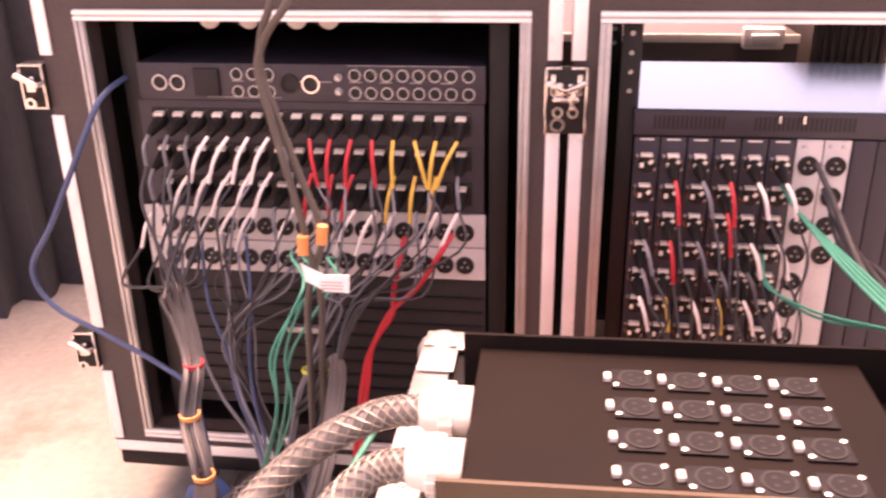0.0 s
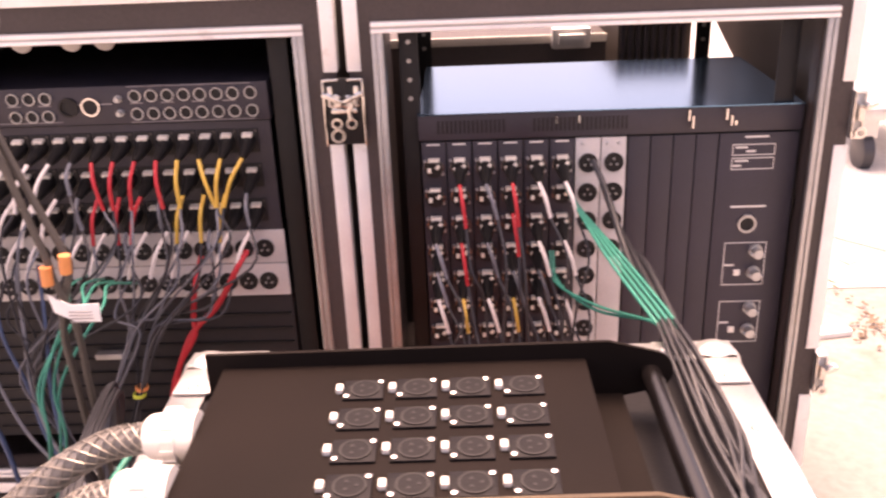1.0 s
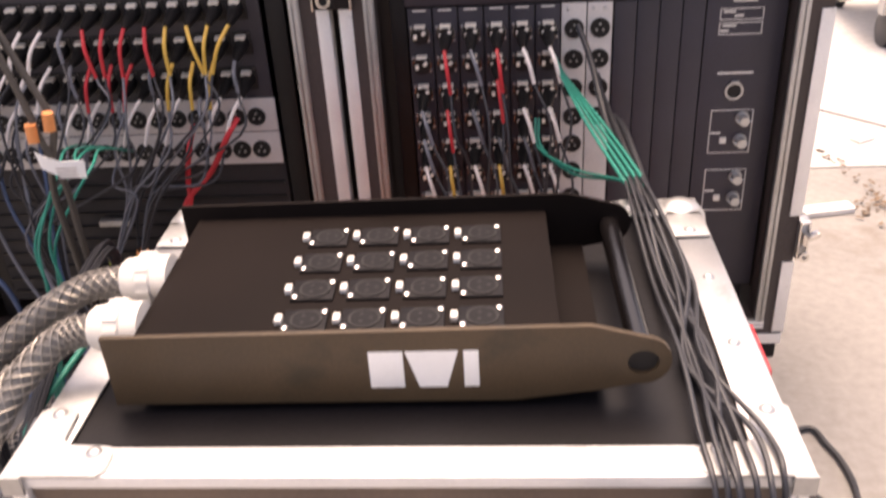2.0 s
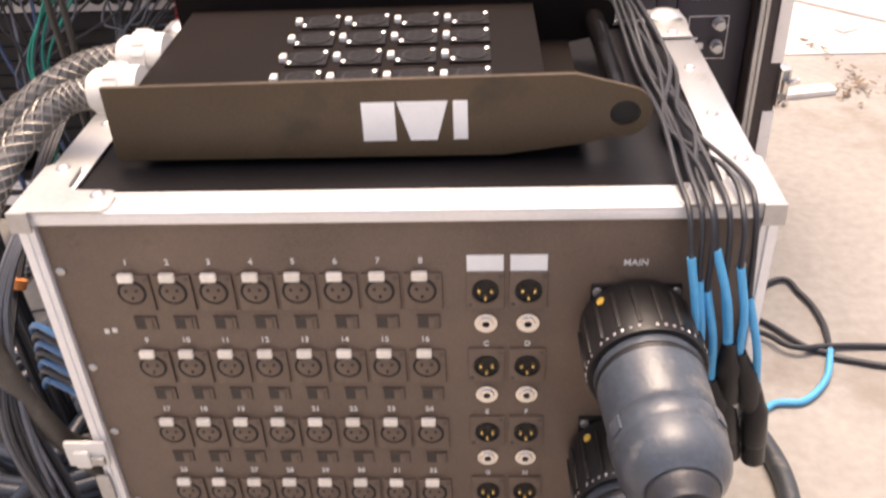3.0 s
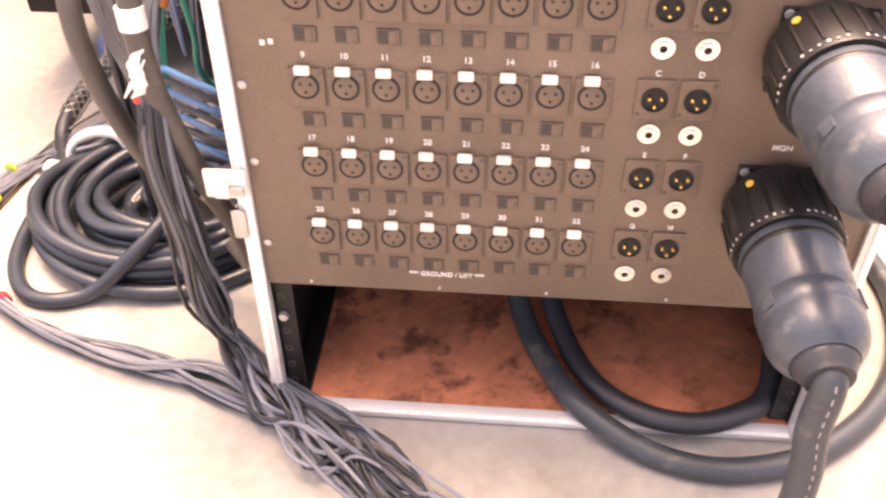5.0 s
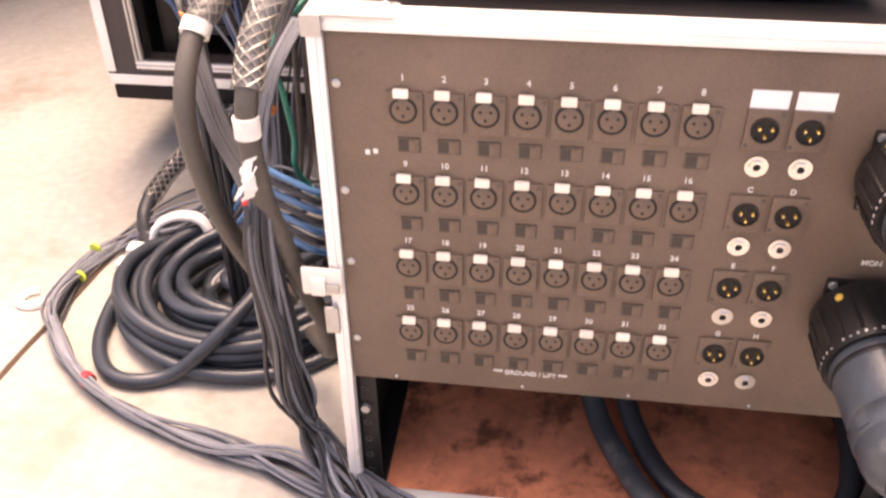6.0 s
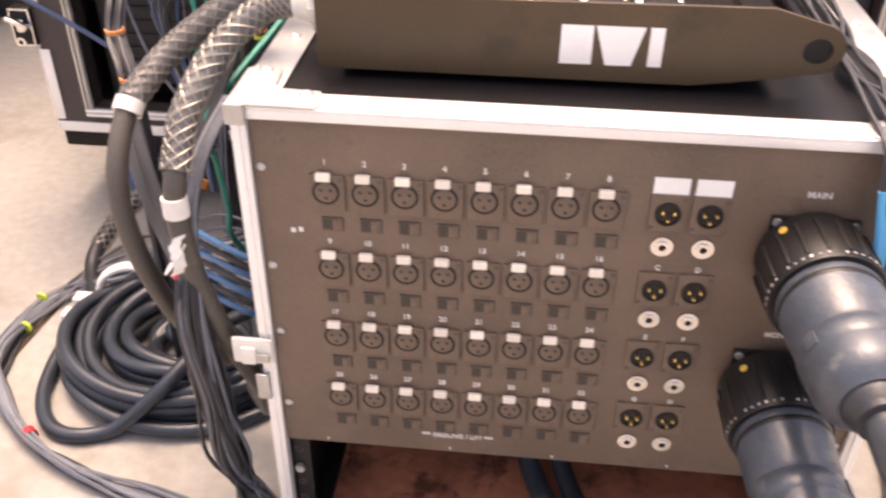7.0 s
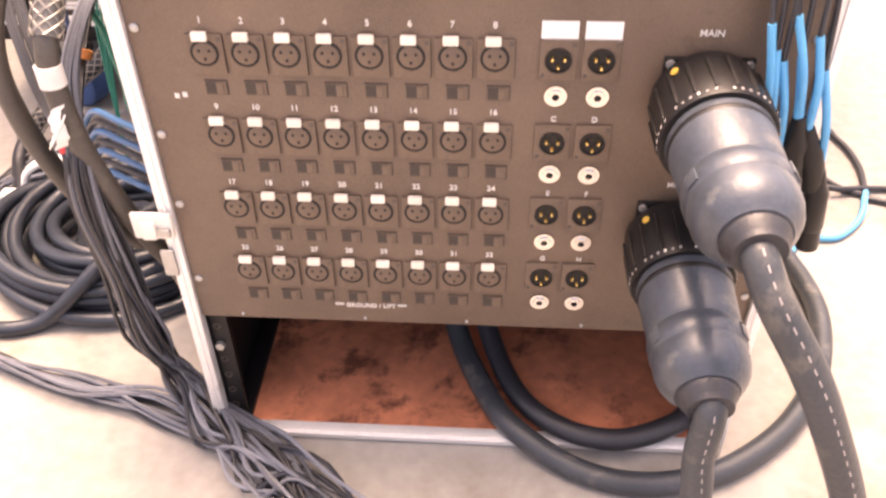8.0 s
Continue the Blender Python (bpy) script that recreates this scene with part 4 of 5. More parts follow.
def tall_case(name, label, ox0, ox1, ix0, ix1, ob_, ot, ib, it, depth, back):
    c = thing(name, label, "flight case", (0, 0, 0), group="tall cases")
    # front frame boards
    part("frame_board", boxes((ox0, ix0, YF, YF + 0.03, ob_, ot)), FRAMEWOOD, c)
    part("frame_board", boxes((ix1, ox1, YF, YF + 0.03, ob_, ot)), FRAMEWOOD, c)
    part("frame_board", boxes((ix0, ix1, YF, YF + 0.03, it, ot)), FRAMEWOOD, c)
    part("frame_board", boxes((ix0, ix1, YF, YF + 0.03, ob_, ib)), FRAMEWOOD, c)
    yb = YF + depth
    part("side_panel", boxes((ox0, ox0 + 0.010, YF + 0.03, yb, ob_, ot)), FRAMEWOOD, c)
    if back:
        part("side_panel", boxes((ox1 - 0.010, ox1, YF + 0.03, yb, ob_, ot)), FRAMEWOOD, c)
    else:
        # the far side is cut away behind the rack, with a gusset left at the top
        sbm = bmesh.new()
        rim = ((YF + 0.03, ob_), (1.012, ob_), (1.012, 0.589), (1.24, 0.660), (1.24, ot), (YF + 0.03, ot))
        pl = [[sbm.verts.new((x, y, z)) for y, z in rim] for x in (ox1 - 0.010, ox1)]
        sbm.faces.new(pl[0])
        sbm.faces.new(pl[1])
        for k in range(len(rim)):
            sbm.faces.new((pl[0][k], pl[0][(k + 1) % len(rim)], pl[1][(k + 1) % len(rim)], pl[1][k]))
        part("side_panel", sbm, FRAMEWOOD, c, "dark side panel cut away at the back")
    part("top_panel", boxes((ox0 + 0.010, ox1 - 0.010, YF + 0.03, yb, ot - 0.010, ot)), FRAMEWOOD, c)
    part("bottom_panel", boxes((ox0 + 0.010, ox1 - 0.010, YF + 0.03, yb, ob_, ob_ + 0.010)), FRAMEWOOD, c)
    if back:
        part("back_panel", boxes((ox0 + 0.010, ox1 - 0.010, yb - 0.010, yb, ob_ + 0.010, ot - 0.010)), INSIDE, c)
    w = 0.013
    for z0, z1, hz, x0, x1 in ((it, it + w, True, ix0 - w, ix1 + w), (ib - w, ib, True, ix0 - w, ix1 + w)):
        bm = bmesh.new()
        beads = profile_strip(bm, x0, x1, z0, z1, True)
        e = part("inner_edge", bm, STEEL, c, "ribbed aluminium inner edge")
        for bd in beads:
            # brighter metal than the upright beads, painting in the light from above
            part("bead", boxes(bd, bevel=0.0006), ALU, e)
    for x0, x1 in ((ix0 - w, ix0), (ix1, ix1 + w)):
        bm = bmesh.new()
        beads = profile_strip(bm, x0, x1, ib, it, False)
        e = part("inner_edge", bm, STEEL, c, "ribbed aluminium inner edge")
        for bd in beads:
            part("bead", boxes(bd, bevel=0.0006), STEEL, e)
    # outer edges, broken where the catches sit
    for x, sx in ((ox0, 1), (ox1, -1)):
        zu = 0.662 if back or sx > 0 else 0.632
        for z0, z1 in ((ob_ + 0.02, 0.255), (0.325, zu - 0.037), (zu + 0.038, ot)):
            a, b = sorted((x - sx * 0.002, x + sx * 0.014))
            part("outer_edge", boxes((a, b, YF - 0.003, YF - 0.0005, z0, z1), (min(x - sx * 0.002, x), max(x - sx * 0.002, x), YF - 0.0005, YF + 0.022, z0, z1), bevel=0.0006), ALU, c)
        for z in (0.290, zu):
            hw = 0.016 if back or sx > 0 else 0.007
            cx = x - sx * hw
            k = part("butterfly_catch", boxes((cx - hw, cx + hw, YF - 0.006, YF + 0.015, z - 0.028, z + 0.028), bevel=0.002), BLACKPL if hw > 0.01 else STEEL, c, "steel butterfly catch in a dark dish" if hw > 0.01 else "small steel catch on the edge")
            for bd in ((cx - hw, cx + hw, z + 0.025, z + 0.028), (cx - hw, cx + hw, z - 0.028, z - 0.025), (cx - hw, cx - hw + 0.003, z - 0.025, z + 0.025), (cx + hw - 0.003, cx + hw, z - 0.025, z + 0.025)):
                put("rim", finish(boxes((bd[0], bd[1], YF - 0.009, YF - 0.0055, bd[2], bd[3]), bevel=0.0008), "rim", CHROME), k)
            put("bolt", finish(boxes((cx - hw * 0.38, cx + hw * 0.38, YF - 0.014, YF - 0.006, z - 0.006, z + 0.014), bevel=0.002), "bolt", CHROME), k)
            put("wing", finish(boxes((-0.003, 0.030 if hw > 0.01 else 0.012, -0.006, 0.006, -0.003, 0.003), bevel=0.0015), "wing", CHROME), k, (cx - sx * 0.012, YF - 0.018, z + 0.016), "", (0, 25 if sx > 0 else 155, 0))
            put("hook", finish(ring(0.007, 0.0035, 0.004, 14), "hook", CHROME), k, (cx, YF - 0.016, z - 0.018))
    part("outer_edge", boxes((ox0, ox1, YF - 0.003, YF - 0.0005, ob_, ob_ + 0.016), bevel=0.0006), ALU, c)
    part("outer_edge", boxes((ox0, ox1, YF - 0.003, YF - 0.0005, ot - 0.016, ot), bevel=0.0006), ALU, c)
    part("base_board", boxes((ox0 + 0.004, ox1 - 0.004, YF - 0.002, yb, ob_ - 0.026, ob_ - 0.001), bevel=0.004), LAMINATE, c, "black base board")
    for x in (ox0 + 0.142, ox1 - 0.110):
        for y in (YF + 0.07, yb - 0.07):
            k = part("caster", boxes((x - 0.035, x + 0.035, y - 0.035, y + 0.035, ob_ - 0.032, ob_ - 0.026), (x - 0.026, x - 0.022, y - 0.02, y + 0.02, 0.035, ob_ - 0.032), (x + 0.022, x + 0.026, y - 0.02, y + 0.02, 0.035, ob_ - 0.032)), STEEL, c)
            wy = y - (0.085 if y < YF + 0.1 else 0.0)
            put("fork", finish(boxes((x - 0.024, x - 0.021, wy - 0.012, y + 0.01, 0.036, 0.060), (x + 0.021, x + 0.024, wy - 0.012, y + 0.01, 0.036, 0.060), bevel=0.001), "fork", STEEL), k)["kind"] = "stuff"
            wheel = put("wheel", finish(lathe([(-0.018, 0.036), (-0.014, 0.042), (0.014, 0.042), (0.018, 0.036)], "x", 24), "wheel", CASTERBLUE), k, (x, wy, 0.042), "blue rubber caster wheel", (0, 0, 62))
            put("hub", finish(lathe([(-0.0205, 0.021), (0.0205, 0.021)], "x", 16), "hub", CARDBOARD), k, (x, wy, 0.042), "", (0, 0, 62))
    return c


left = tall_case("left_rack_case", "tall dark brown flight case with aluminium edges on blue casters", -0.763, -0.135, -0.700, -0.181, 0.122, 0.800, 0.163, 0.742, 0.50, True)
right = tall_case("right_rack_case", "tall dark flight case, open at back, with aluminium edges", -0.120, 0.452, -0.079, 0.412, 0.122, 0.800, 0.163, 0.742, 0.46, False)
left.name, right.name = "flight_case", "flight_case"
# inner rack frames with punched rails
for c, x0, x1 in ((left, -0.690, -0.185), (right, -0.075, 0.408)):
    for x, sx in ((x0, 1), (x1, -1)):
        a, b = sorted((x + sx * 0.010, x + sx * 0.033))
        rl = part("rack_rail", boxes((a, b, 0.672, 0.675, 0.165, 0.740), bevel=0.0005), BLACKPL, c)
        for k in range(4 if c is right and sx > 0 else 0):
            put("rail_nut", finish(lathe([(0, 0.003), (0.0008, 0.0026)], "-y", 8), "rail_nut", STEEL), rl, ((a + b) / 2, 0.672, 0.725 - k * 0.0222))
        if c is right:
            rr_ = part("rack_rail", boxes((a, b, 1.06, 1.063, 0.165, 0.780)), BLACKPL, c)
            for k in range(6):
                put("rail_nut", finish(lathe([(0, 0.0035), (0.0008, 0.003)], "-y", 8), "rail_nut", STEEL), rr_, ((a + b) / 2, 1.06, 0.755 - k * 0.0222))
# centre hinge hardware between the cases
for z in (0.659,):
    k = solo("butterfly_catch", boxes((-0.151, -0.103, YF - 0.012, YF - 0.0072, z - 0.042, z + 0.036), bevel=0.002), BLACKPL, "steel catch joining the two tall cases in dark dish", "catch")
    for x0, x1, z0, z1 in ((-0.151, -0.132, z + 0.033, z + 0.036), (-0.122, -0.103, z + 0.033, z + 0.036), (-0.151, -0.148, z - 0.042, z + 0.033), (-0.106, -0.103, z - 0.042, z + 0.033), (-0.145, -0.139, z + 0.004, z + 0.028), (-0.115, -0.109, z + 0.004, z + 0.028), (-0.142, -0.112, z - 0.004, z + 0.001)):
        part("rim", boxes((x0, x1, YF - 0.0165, YF - 0.0115, z0, z1), bevel=0.001), CHROME, k)
    part("wing", boxes((-0.138, -0.131, YF - 0.022, YF - 0.012, z + 0.004, z + 0.020), (-0.123, -0.116, YF - 0.022, YF - 0.012, z - 0.012, z + 0.012), bevel=0.002), CHROME, k)
    part("eye", ring(0.009, 0.005, 0.006, 18, (-0.136, YF - 0.012, z - 0.030)), CHROME, k)
    part("slot", boxes((-0.1295, -0.1245, YF - 0.0135, YF - 0.0115, z - 0.040, z + 0.034)), PIT, k)

# ---- devices in the left case ----
XL0, XL1 = -0.657, -0.222
unit = thing("audio_interface", "dark one-unit audio interface with rows of ringed sockets", "rack unit", (0, 0, 0))
part("chassis", boxes((XL0, XL1, 0.664, 0.95, 0.641, 0.687), bevel=0.0008), CARD, unit)
for x0, x1, z0 in ((-0.389, -0.241, 0.6855), (-0.389, -0.241, 0.6425), (-0.568, -0.473, 0.6450)):
    part("print_line", boxes((x0, x1, 0.6633, 0.6640, z0, z0 + 0.0007)), PRINTGREY, unit)
R1 = finish(ring(0.0075, 0.0062, 0.003, 20), "ring_socket", STEEL)
R2 = finish(lathe([(0, 0.0063), (0.0006, 0.0063)], "-y", 16), "bore", PIT)
for z in (0.6745, 0.6530):
    for x in [-0.3800 + 0.0195 * k for k in range(7)] + [-0.5275, -0.5075, -0.4875, -0.242]:
        s = put("ring_socket", R1, unit, (x, 0.664, z), "nickel-ringed jack socket" if x == -0.3800 else "")
        put("bore", R2, s, (0, -0.0002, 0))
for x, rr, mt in ((-0.4350, 0.0115, CHROME), (-0.4620, 0.0118, BLACKPL), (-0.628, 0.0100, STEEL), (-0.605, 0.0100, STEEL)):
    s = put("round_socket", finish(ring(rr, rr * 0.78, 0.003, 24), "round_socket", mt), unit, (x, 0.664, 0.663))
    put("bore", finish(lathe([(0, rr * 0.78), (0.0006, rr * 0.78)], "-y", 20), "bore", PIT), s, (0, -0.0002, 0))
for z in (0.672, 0.655):
    put("coax_socket", finish(lathe([(0, 0.0045), (0.004, 0.0045), (0.004, 0.0032), (0.010, 0.0030)], "-y", 16), "coax_socket", STEEL), unit, (-0.4000, 0.664, z), "small steel coax socket")
part("power_inlet", boxes((-0.583, -0.551, 0.660, 0.6645, 0.647, 0.681), bevel=0.001), PIT, unit)
for k in range(8):
    part("print_bar", boxes((-0.535 + 0.037 * k, -0.520 + 0.037 * k, 0.6634, 0.664, 0.6652, 0.6663)), PRINTGREY, unit)
for x in (-0.655, -0.605, -0.545, -0.505):
    part("grey_disc", lathe([(0, 0.014), (0.003, 0.013)], "-y", 18, (x + 0.09, 0.690, 0.738)), GREYPLATE, left)

xl = thing("socket_panel", "black rack panel with three rows of cable sockets", "patch panel")
part("plate", boxes((XL0 - 0.006, XL1 - 0.002, 0.668, 0.671, 0.499, 0.6395)), CARD, xl)
gp = thing("socket_panel", "light grey rack panel with two rows of dark sockets", "patch panel")
part("plate", boxes((XL0 - 0.018, XL1 + 0.000, 0.664, 0.668, 0.454, 0.4985), bevel=0.0008), GREYPLATE, gp)
part("plate", boxes((XL0 - 0.018, XL1 + 0.000, 0.664, 0.668, 0.408, 0.4525), bevel=0.0008), GREYPLATE, gp)
G1 = finish(lathe([(0, 0.0118), (0.0025, 0.0118), (0.0025, 0.0100), (0.0010, 0.0098)], "-y", 20), "dark_socket", PIT)
G2 = finish(lathe([(0, 0.0016), (0.003, 0.0012)], "-y", 6), "pin", STEEL)
for z in (0.4745, 0.429):
    for i in range(16):
        s = put("dark_socket", G1, gp, (-0.641 + 0.0262 * i, 0.664, z))
        for a in (90, 210, 330):
            put("pin", G2, s, (0.0045 * math.cos(radians(a)), -0.001, 0.0045 * math.sin(radians(a))))
low = thing("rack_amplifier", "dark ribbed rack unit low in the case", "rack unit")
part("chassis", boxes((XL0, XL1, 0.672, 0.95, 0.194, 0.404), bevel=0.001), INSIDE, low)
for k in range(9):
    part("rib", boxes((XL0 + 0.004, XL1 - 0.004, 0.668, 0.672, 0.208 + k * 0.021, 0.211 + k * 0.021)), BLACKPL, low)
part("clip", boxes((-0.492, -0.448, 0.655, 0.668, 0.322, 0.330), bevel=0.001), STEEL, low, "bright steel clip")

# plugs with coloured boots in the left case
PB = finish(lathe([(0, 0.0088), (0.010, 0.0088), (0.016, 0.0078), (0.030, 0.0062), (0.046, 0.0036)], "-y", 14), "plug_body", BLACKPL)
PT = finish(boxes((-0.0062, 0.0062, -0.010, -0.001, 0.0078, 0.0118), bevel=0.0008), "push_tab", LATCHTAB)
PF = finish(boxes((-0.0118, 0.0118, -0.0018, 0.0, -0.0150, 0.0150), bevel=0.0006), "socket", BLACKPL)
rp = random.Random(21)


def booted_plug(x, z, colour, lean, cable_mat, gather, boot=0.052, spread=(1.0, 0.75, 0.5, 0.25, 0.0, -0.25, -0.5), rc=0.0017):
    """One plug: body, tab, coloured boot and its own cable down to a gathering point."""
    t = thing("plug_lead", {"w": "black plug with white boot and dark cable", "r": "black plug with red boot and dark cable", "y": "black plug with yellow boot and dark cable", "k": "black plug with plain dark cable"}[colour], "cable", (x, 0.668, z), group="plug leads")
    b = put("plug_body", PB, t, (0, 0, 0), "", (12, 0, 0))
    put("push_tab", PT, b)
    m = {"w": WHITEBOOT, "r": RED, "y": YELLOW, "k": GREYCABLE}[colour]
    p0, p1 = Vector((0, -0.046, -0.009)), Vector((lean, -0.064, -0.012 - boot))
    part("boot", tube([p0, (p0 + p1) / 2 + Vector((0, -0.008, 0.006)), p1], 0.0024, 8, 4), m, t)
    g = [Vector(q) - Vector((x, 0.668, z)) for q in gather]
    j = Vector((rp.uniform(-0.012, 0.012), rp.uniform(-0.012, 0.012), 0))
    d = (p1 - p0).normalized() * 0.05
    part("cable", tube([p1, p1 + d + Vector((rp.uniform(-0.006, 0.006), -0.004, 0))] + [q + j * spread[k] for k, q in enumerate(g)], rc, 6, 5), cable_mat, t)
    return t


GA = [(-0.585, 0.530, 0.440), (-0.530, 0.430, 0.458), (-0.482, 0.342, 0.456), (-0.473, 0.300, 0.422), (-0.443, 0.250, 0.390), (-0.425, 0.215, 0.27), (-0.435, 0.245, 0.03)]
GB = [(-0.535, 0.585, 0.36), (-0.520, 0.580, 0.27), (-0.495, 0.575, 0.20), (-0.475, 0.570, 0.13), (-0.46, 0.54, 0.03)]
GC = [(-0.402, 0.590, 0.400), (-0.443, 0.578, 0.309), (-0.461, 0.575, 0.257), (-0.475, 0.560, 0.15), (-0.47, 0.52, 0.03)]
GD = [(-0.380, 0.590, 0.400), (-0.408, 0.578, 0.313), (-0.425, 0.575, 0.260), (-0.450, 0.560, 0.15), (-0.45, 0.52, 0.03)]
WIDE, LOOSE = (1.0, 0.8, 0.62, 0.60, 0.60, 0.75, 1.0), (1.5, 0.42, 0.6, 0.9, 1.2)
ROWS_LEFT = {0.6150: "kkkwwwwkrrrryyyy", 0.5710: "kkwwwwwkrrrkyyyk", 0.5255: "wwkwwwkwwkwwwkww"}
for z, cols in ROWS_LEFT.items():
    for i, ch in enumerate(cols):
        x = -0.634 + 0.0255 * i
        lean = {"w": -0.022, "k": 0.004, "r": (0.012, 0.0, -0.008, 0.004)[i % 4], "y": (0.004, 0.014, -0.006, -0.020)[i % 4]}[ch]
        if z == 0.5710 and ch in "yr":
            lean = -0.012 + 0.006 * (i % 2)
        g = GA if i < 5 else GB if i < 10 else GC if i < 13 else GD
        cm = GREYCABLE if i % 2 == 0 and i > 4 else RUBBER
        fl_s = put("socket", PF, xl, (x, 0.668, z))
        put("screw", ME_SCREW, fl_s, (0.0092, -0.0018, 0.0120))
        put("screw", ME_SCREW, fl_s, (-0.0092, -0.0018, -0.0120))
        booted_plug(x, z, ch, lean + rp.uniform(-0.004, 0.004), cm, g, 0.050 if ch != "k" else 0.03, WIDE if i < 5 else LOOSE, 0.0021 if i < 5 else 0.0016)
# ties on the gathered leads
for (x, y, z), m, r in (((-0.482, 0.342, 0.454), RED, 0.0102), ((-0.473, 0.300, 0.423), ORANGE, 0.0100), ((-0.443, 0.250, 0.393), ORANGE, 0.0100), ((-0.443, 0.578, 0.309), LIME, 0.0078), ((-0.408, 0.578, 0.313), LIME, 0.0078), ((-0.404, 0.580, 0.322), ORANGE, 0.0080), ((-0.488, 0.5745, 0.180), ORANGE, 0.0095)):
    solo("cable_tie", ring(r, r - 0.0016, 0.0045, 16, axis="z"), m, "bright cable tie round a bundle of leads", "cable tie", "cable ties", loc=(x, y, z))
# red pair, greens, pale blues
cord("red_cable", [(-0.258, 0.615, 0.492), (-0.270, 0.600, 0.474), (-0.299, 0.600, 0.427), (-0.336, 0.600, 0.389), (-0.358, 0.598, 0.345), (-0.371, 0.595, 0.310), (-0.380, 0.580, 0.24), (-0.388, 0.560, 0.15), (-0.39, 0.53, 0.05)], 0.0036, RED, "bright red cable hanging in front of the rack", "red cables")
cord("red_cable", [(-0.318, 0.625, 0.482), (-0.323, 0.603, 0.455), (-0.331, 0.600, 0.415), (-0.334, 0.600, 0.385), (-0.360, 0.600, 0.341), (-0.368, 0.592, 0.29), (-0.380, 0.563, 0.17), (-0.385, 0.53, 0.05)], 0.0036, RED, "bright red cable hanging in front of the rack", "red cables")
for i in range(4):
    cord("green_cable", [(-0.462 + 0.02 * i, 0.62, 0.462 - 0.004 * i), (-0.425 + 0.014 * i, 0.50, 0.505)] + [(x + (0.009 - 0.002 * k) * i + 0.006 * math.sin(2.3 * i + 1.1 * k), y + 0.004 * i, z) for k, (x, y, z) in enumerate(((-0.376, 0.385, 0.531), (-0.392, 0.364, 0.502), (-0.407, 0.352, 0.458), (-0.403, 0.345, 0.400)))] + [(-0.440 + 0.004 * i, 0.36, 0.28), (-0.47, 0.40, 0.08), (-0.49, 0.44, 0.01)], 0.0015, GREEN, "thin green cable hanging in front of the rack", "green cables")
for i in range(4):
    bend = 0.012 * math.sin(1.9 * i)
    cord("slate_cable" if i % 2 else "pale_cable", [(-0.615 + 0.030 * i, 0.628, 0.475), (-0.598 + 0.028 * i, 0.590, 0.40), (-0.585 + 0.024 * i + bend, 0.580, 0.335), (-0.560 + 0.016 * i + bend * 0.6, 0.570, 0.27), (-0.518 + 0.005 * i, 0.560, 0.20), (-0.49, 0.535, 0.09)], 0.0024, SLATE if i % 2 else GREYCABLE, "slate blue cable hanging in front of the rack" if i % 2 else "grey cable hanging in front of the rack", "slate cables" if i % 2 else "grey cables")
cord("black_cable", [(-0.460, 0.78, 0.806), (-0.455, 0.66, 0.812), (-0.420, 0.50, 0.850), (-0.385, 0.38, 0.850), (-0.349, 0.325, 0.815), (-0.371, 0.325, 0.781), (-0.381, 0.325, 0.754), (-0.374, 0.325, 0.713), (-0.362, 0.325, 0.656), (-0.353, 0.325, 0.612), (-0.351, 0.325, 0.593), (-0.345, 0.335, 0.540), (-0.355, 0.355, 0.46), (-0.375, 0.40, 0.30), (-0.395, 0.44, 0.12), (-0.44, 0.47, 0.01)], 0.0034, SNAKE, "black cable arching over the case and hanging down in front", "hanging cables")
cord("black_cable", [(-0.430, 0.78, 0.806), (-0.425, 0.66, 0.812), (-0.400, 0.50, 0.850), (-0.400, 0.38, 0.850), (-0.367, 0.333, 0.814), (-0.378, 0.333, 0.780), (-0.381, 0.333, 0.750), (-0.371, 0.333, 0.711), (-0.355, 0.333, 0.659), (-0.341, 0.333, 0.617), (-0.339, 0.333, 0.598), (-0.357, 0.335, 0.540), (-0.367, 0.355, 0.46), (-0.387, 0.40, 0.30), (-0.407, 0.44, 0.12), (-0.44, 0.47, 0.01)], 0.0034, SNAKE, "black cable arching over the case and hanging down in front", "hanging cables")
cord("blue_cable", [(-0.672, 0.69, 0.67), (-0.690, 0.632, 0.652), (-0.715, 0.612, 0.60), (-0.775, 0.606, 0.49), (-0.815, 0.606, 0.425), (-0.795, 0.606, 0.372), (-0.725, 0.606, 0.330), (-0.650, 0.600, 0.290), (-0.612, 0.592, 0.26), (-0.598, 0.588, 0.17), (-0.60, 0.585, 0.08)], 0.0037, SLATE, "blue cable looping over the edge of the case", "hanging cables")
# paper flag and orange tags
flag = bmesh.new()
rims = [[flag.verts.new((x, 0.318 - 0.003 * math.sin(k * 1.3) + d, z)) for k, (x, z) in enumerate(edge)] for d in (0, 0.0006) for edge in (((-0.353, 0.564), (-0.345, 0.562), (-0.334, 0.555), (-0.314, 0.553)), ((-0.356, 0.582), (-0.347, 0.578), (-0.335, 0.572), (-0.313, 0.571)))]
for a, b in ((rims[0], rims[1]), (rims[2], rims[3]), (rims[0], rims[2]), (rims[1], rims[3])):
    for k in range(3):
        flag.faces.new((a[k], a[k + 1], b[k + 1], b[k]))
fl_ = solo("cable_label", flag, PAPER, "curled white printed paper label on a cable", "label")
for k in range(4):
    part("print_bar", boxes((-0.338, -0.318, 0.3135, 0.3140, 0.556 + 0.0032 * k, 0.557 + 0.0032 * k)), PRINTGREY, fl_)
for pts in ([(-0.335, 0.322, 0.617), (-0.337, 0.322, 0.600)], [(-0.353, 0.320, 0.607), (-0.354, 0.320, 0.590)]):
    solo("cable_tag", tube(pts, 0.0052, 10), ORANGE, "orange tape tag round a cable", "cable tag", "orange tags")

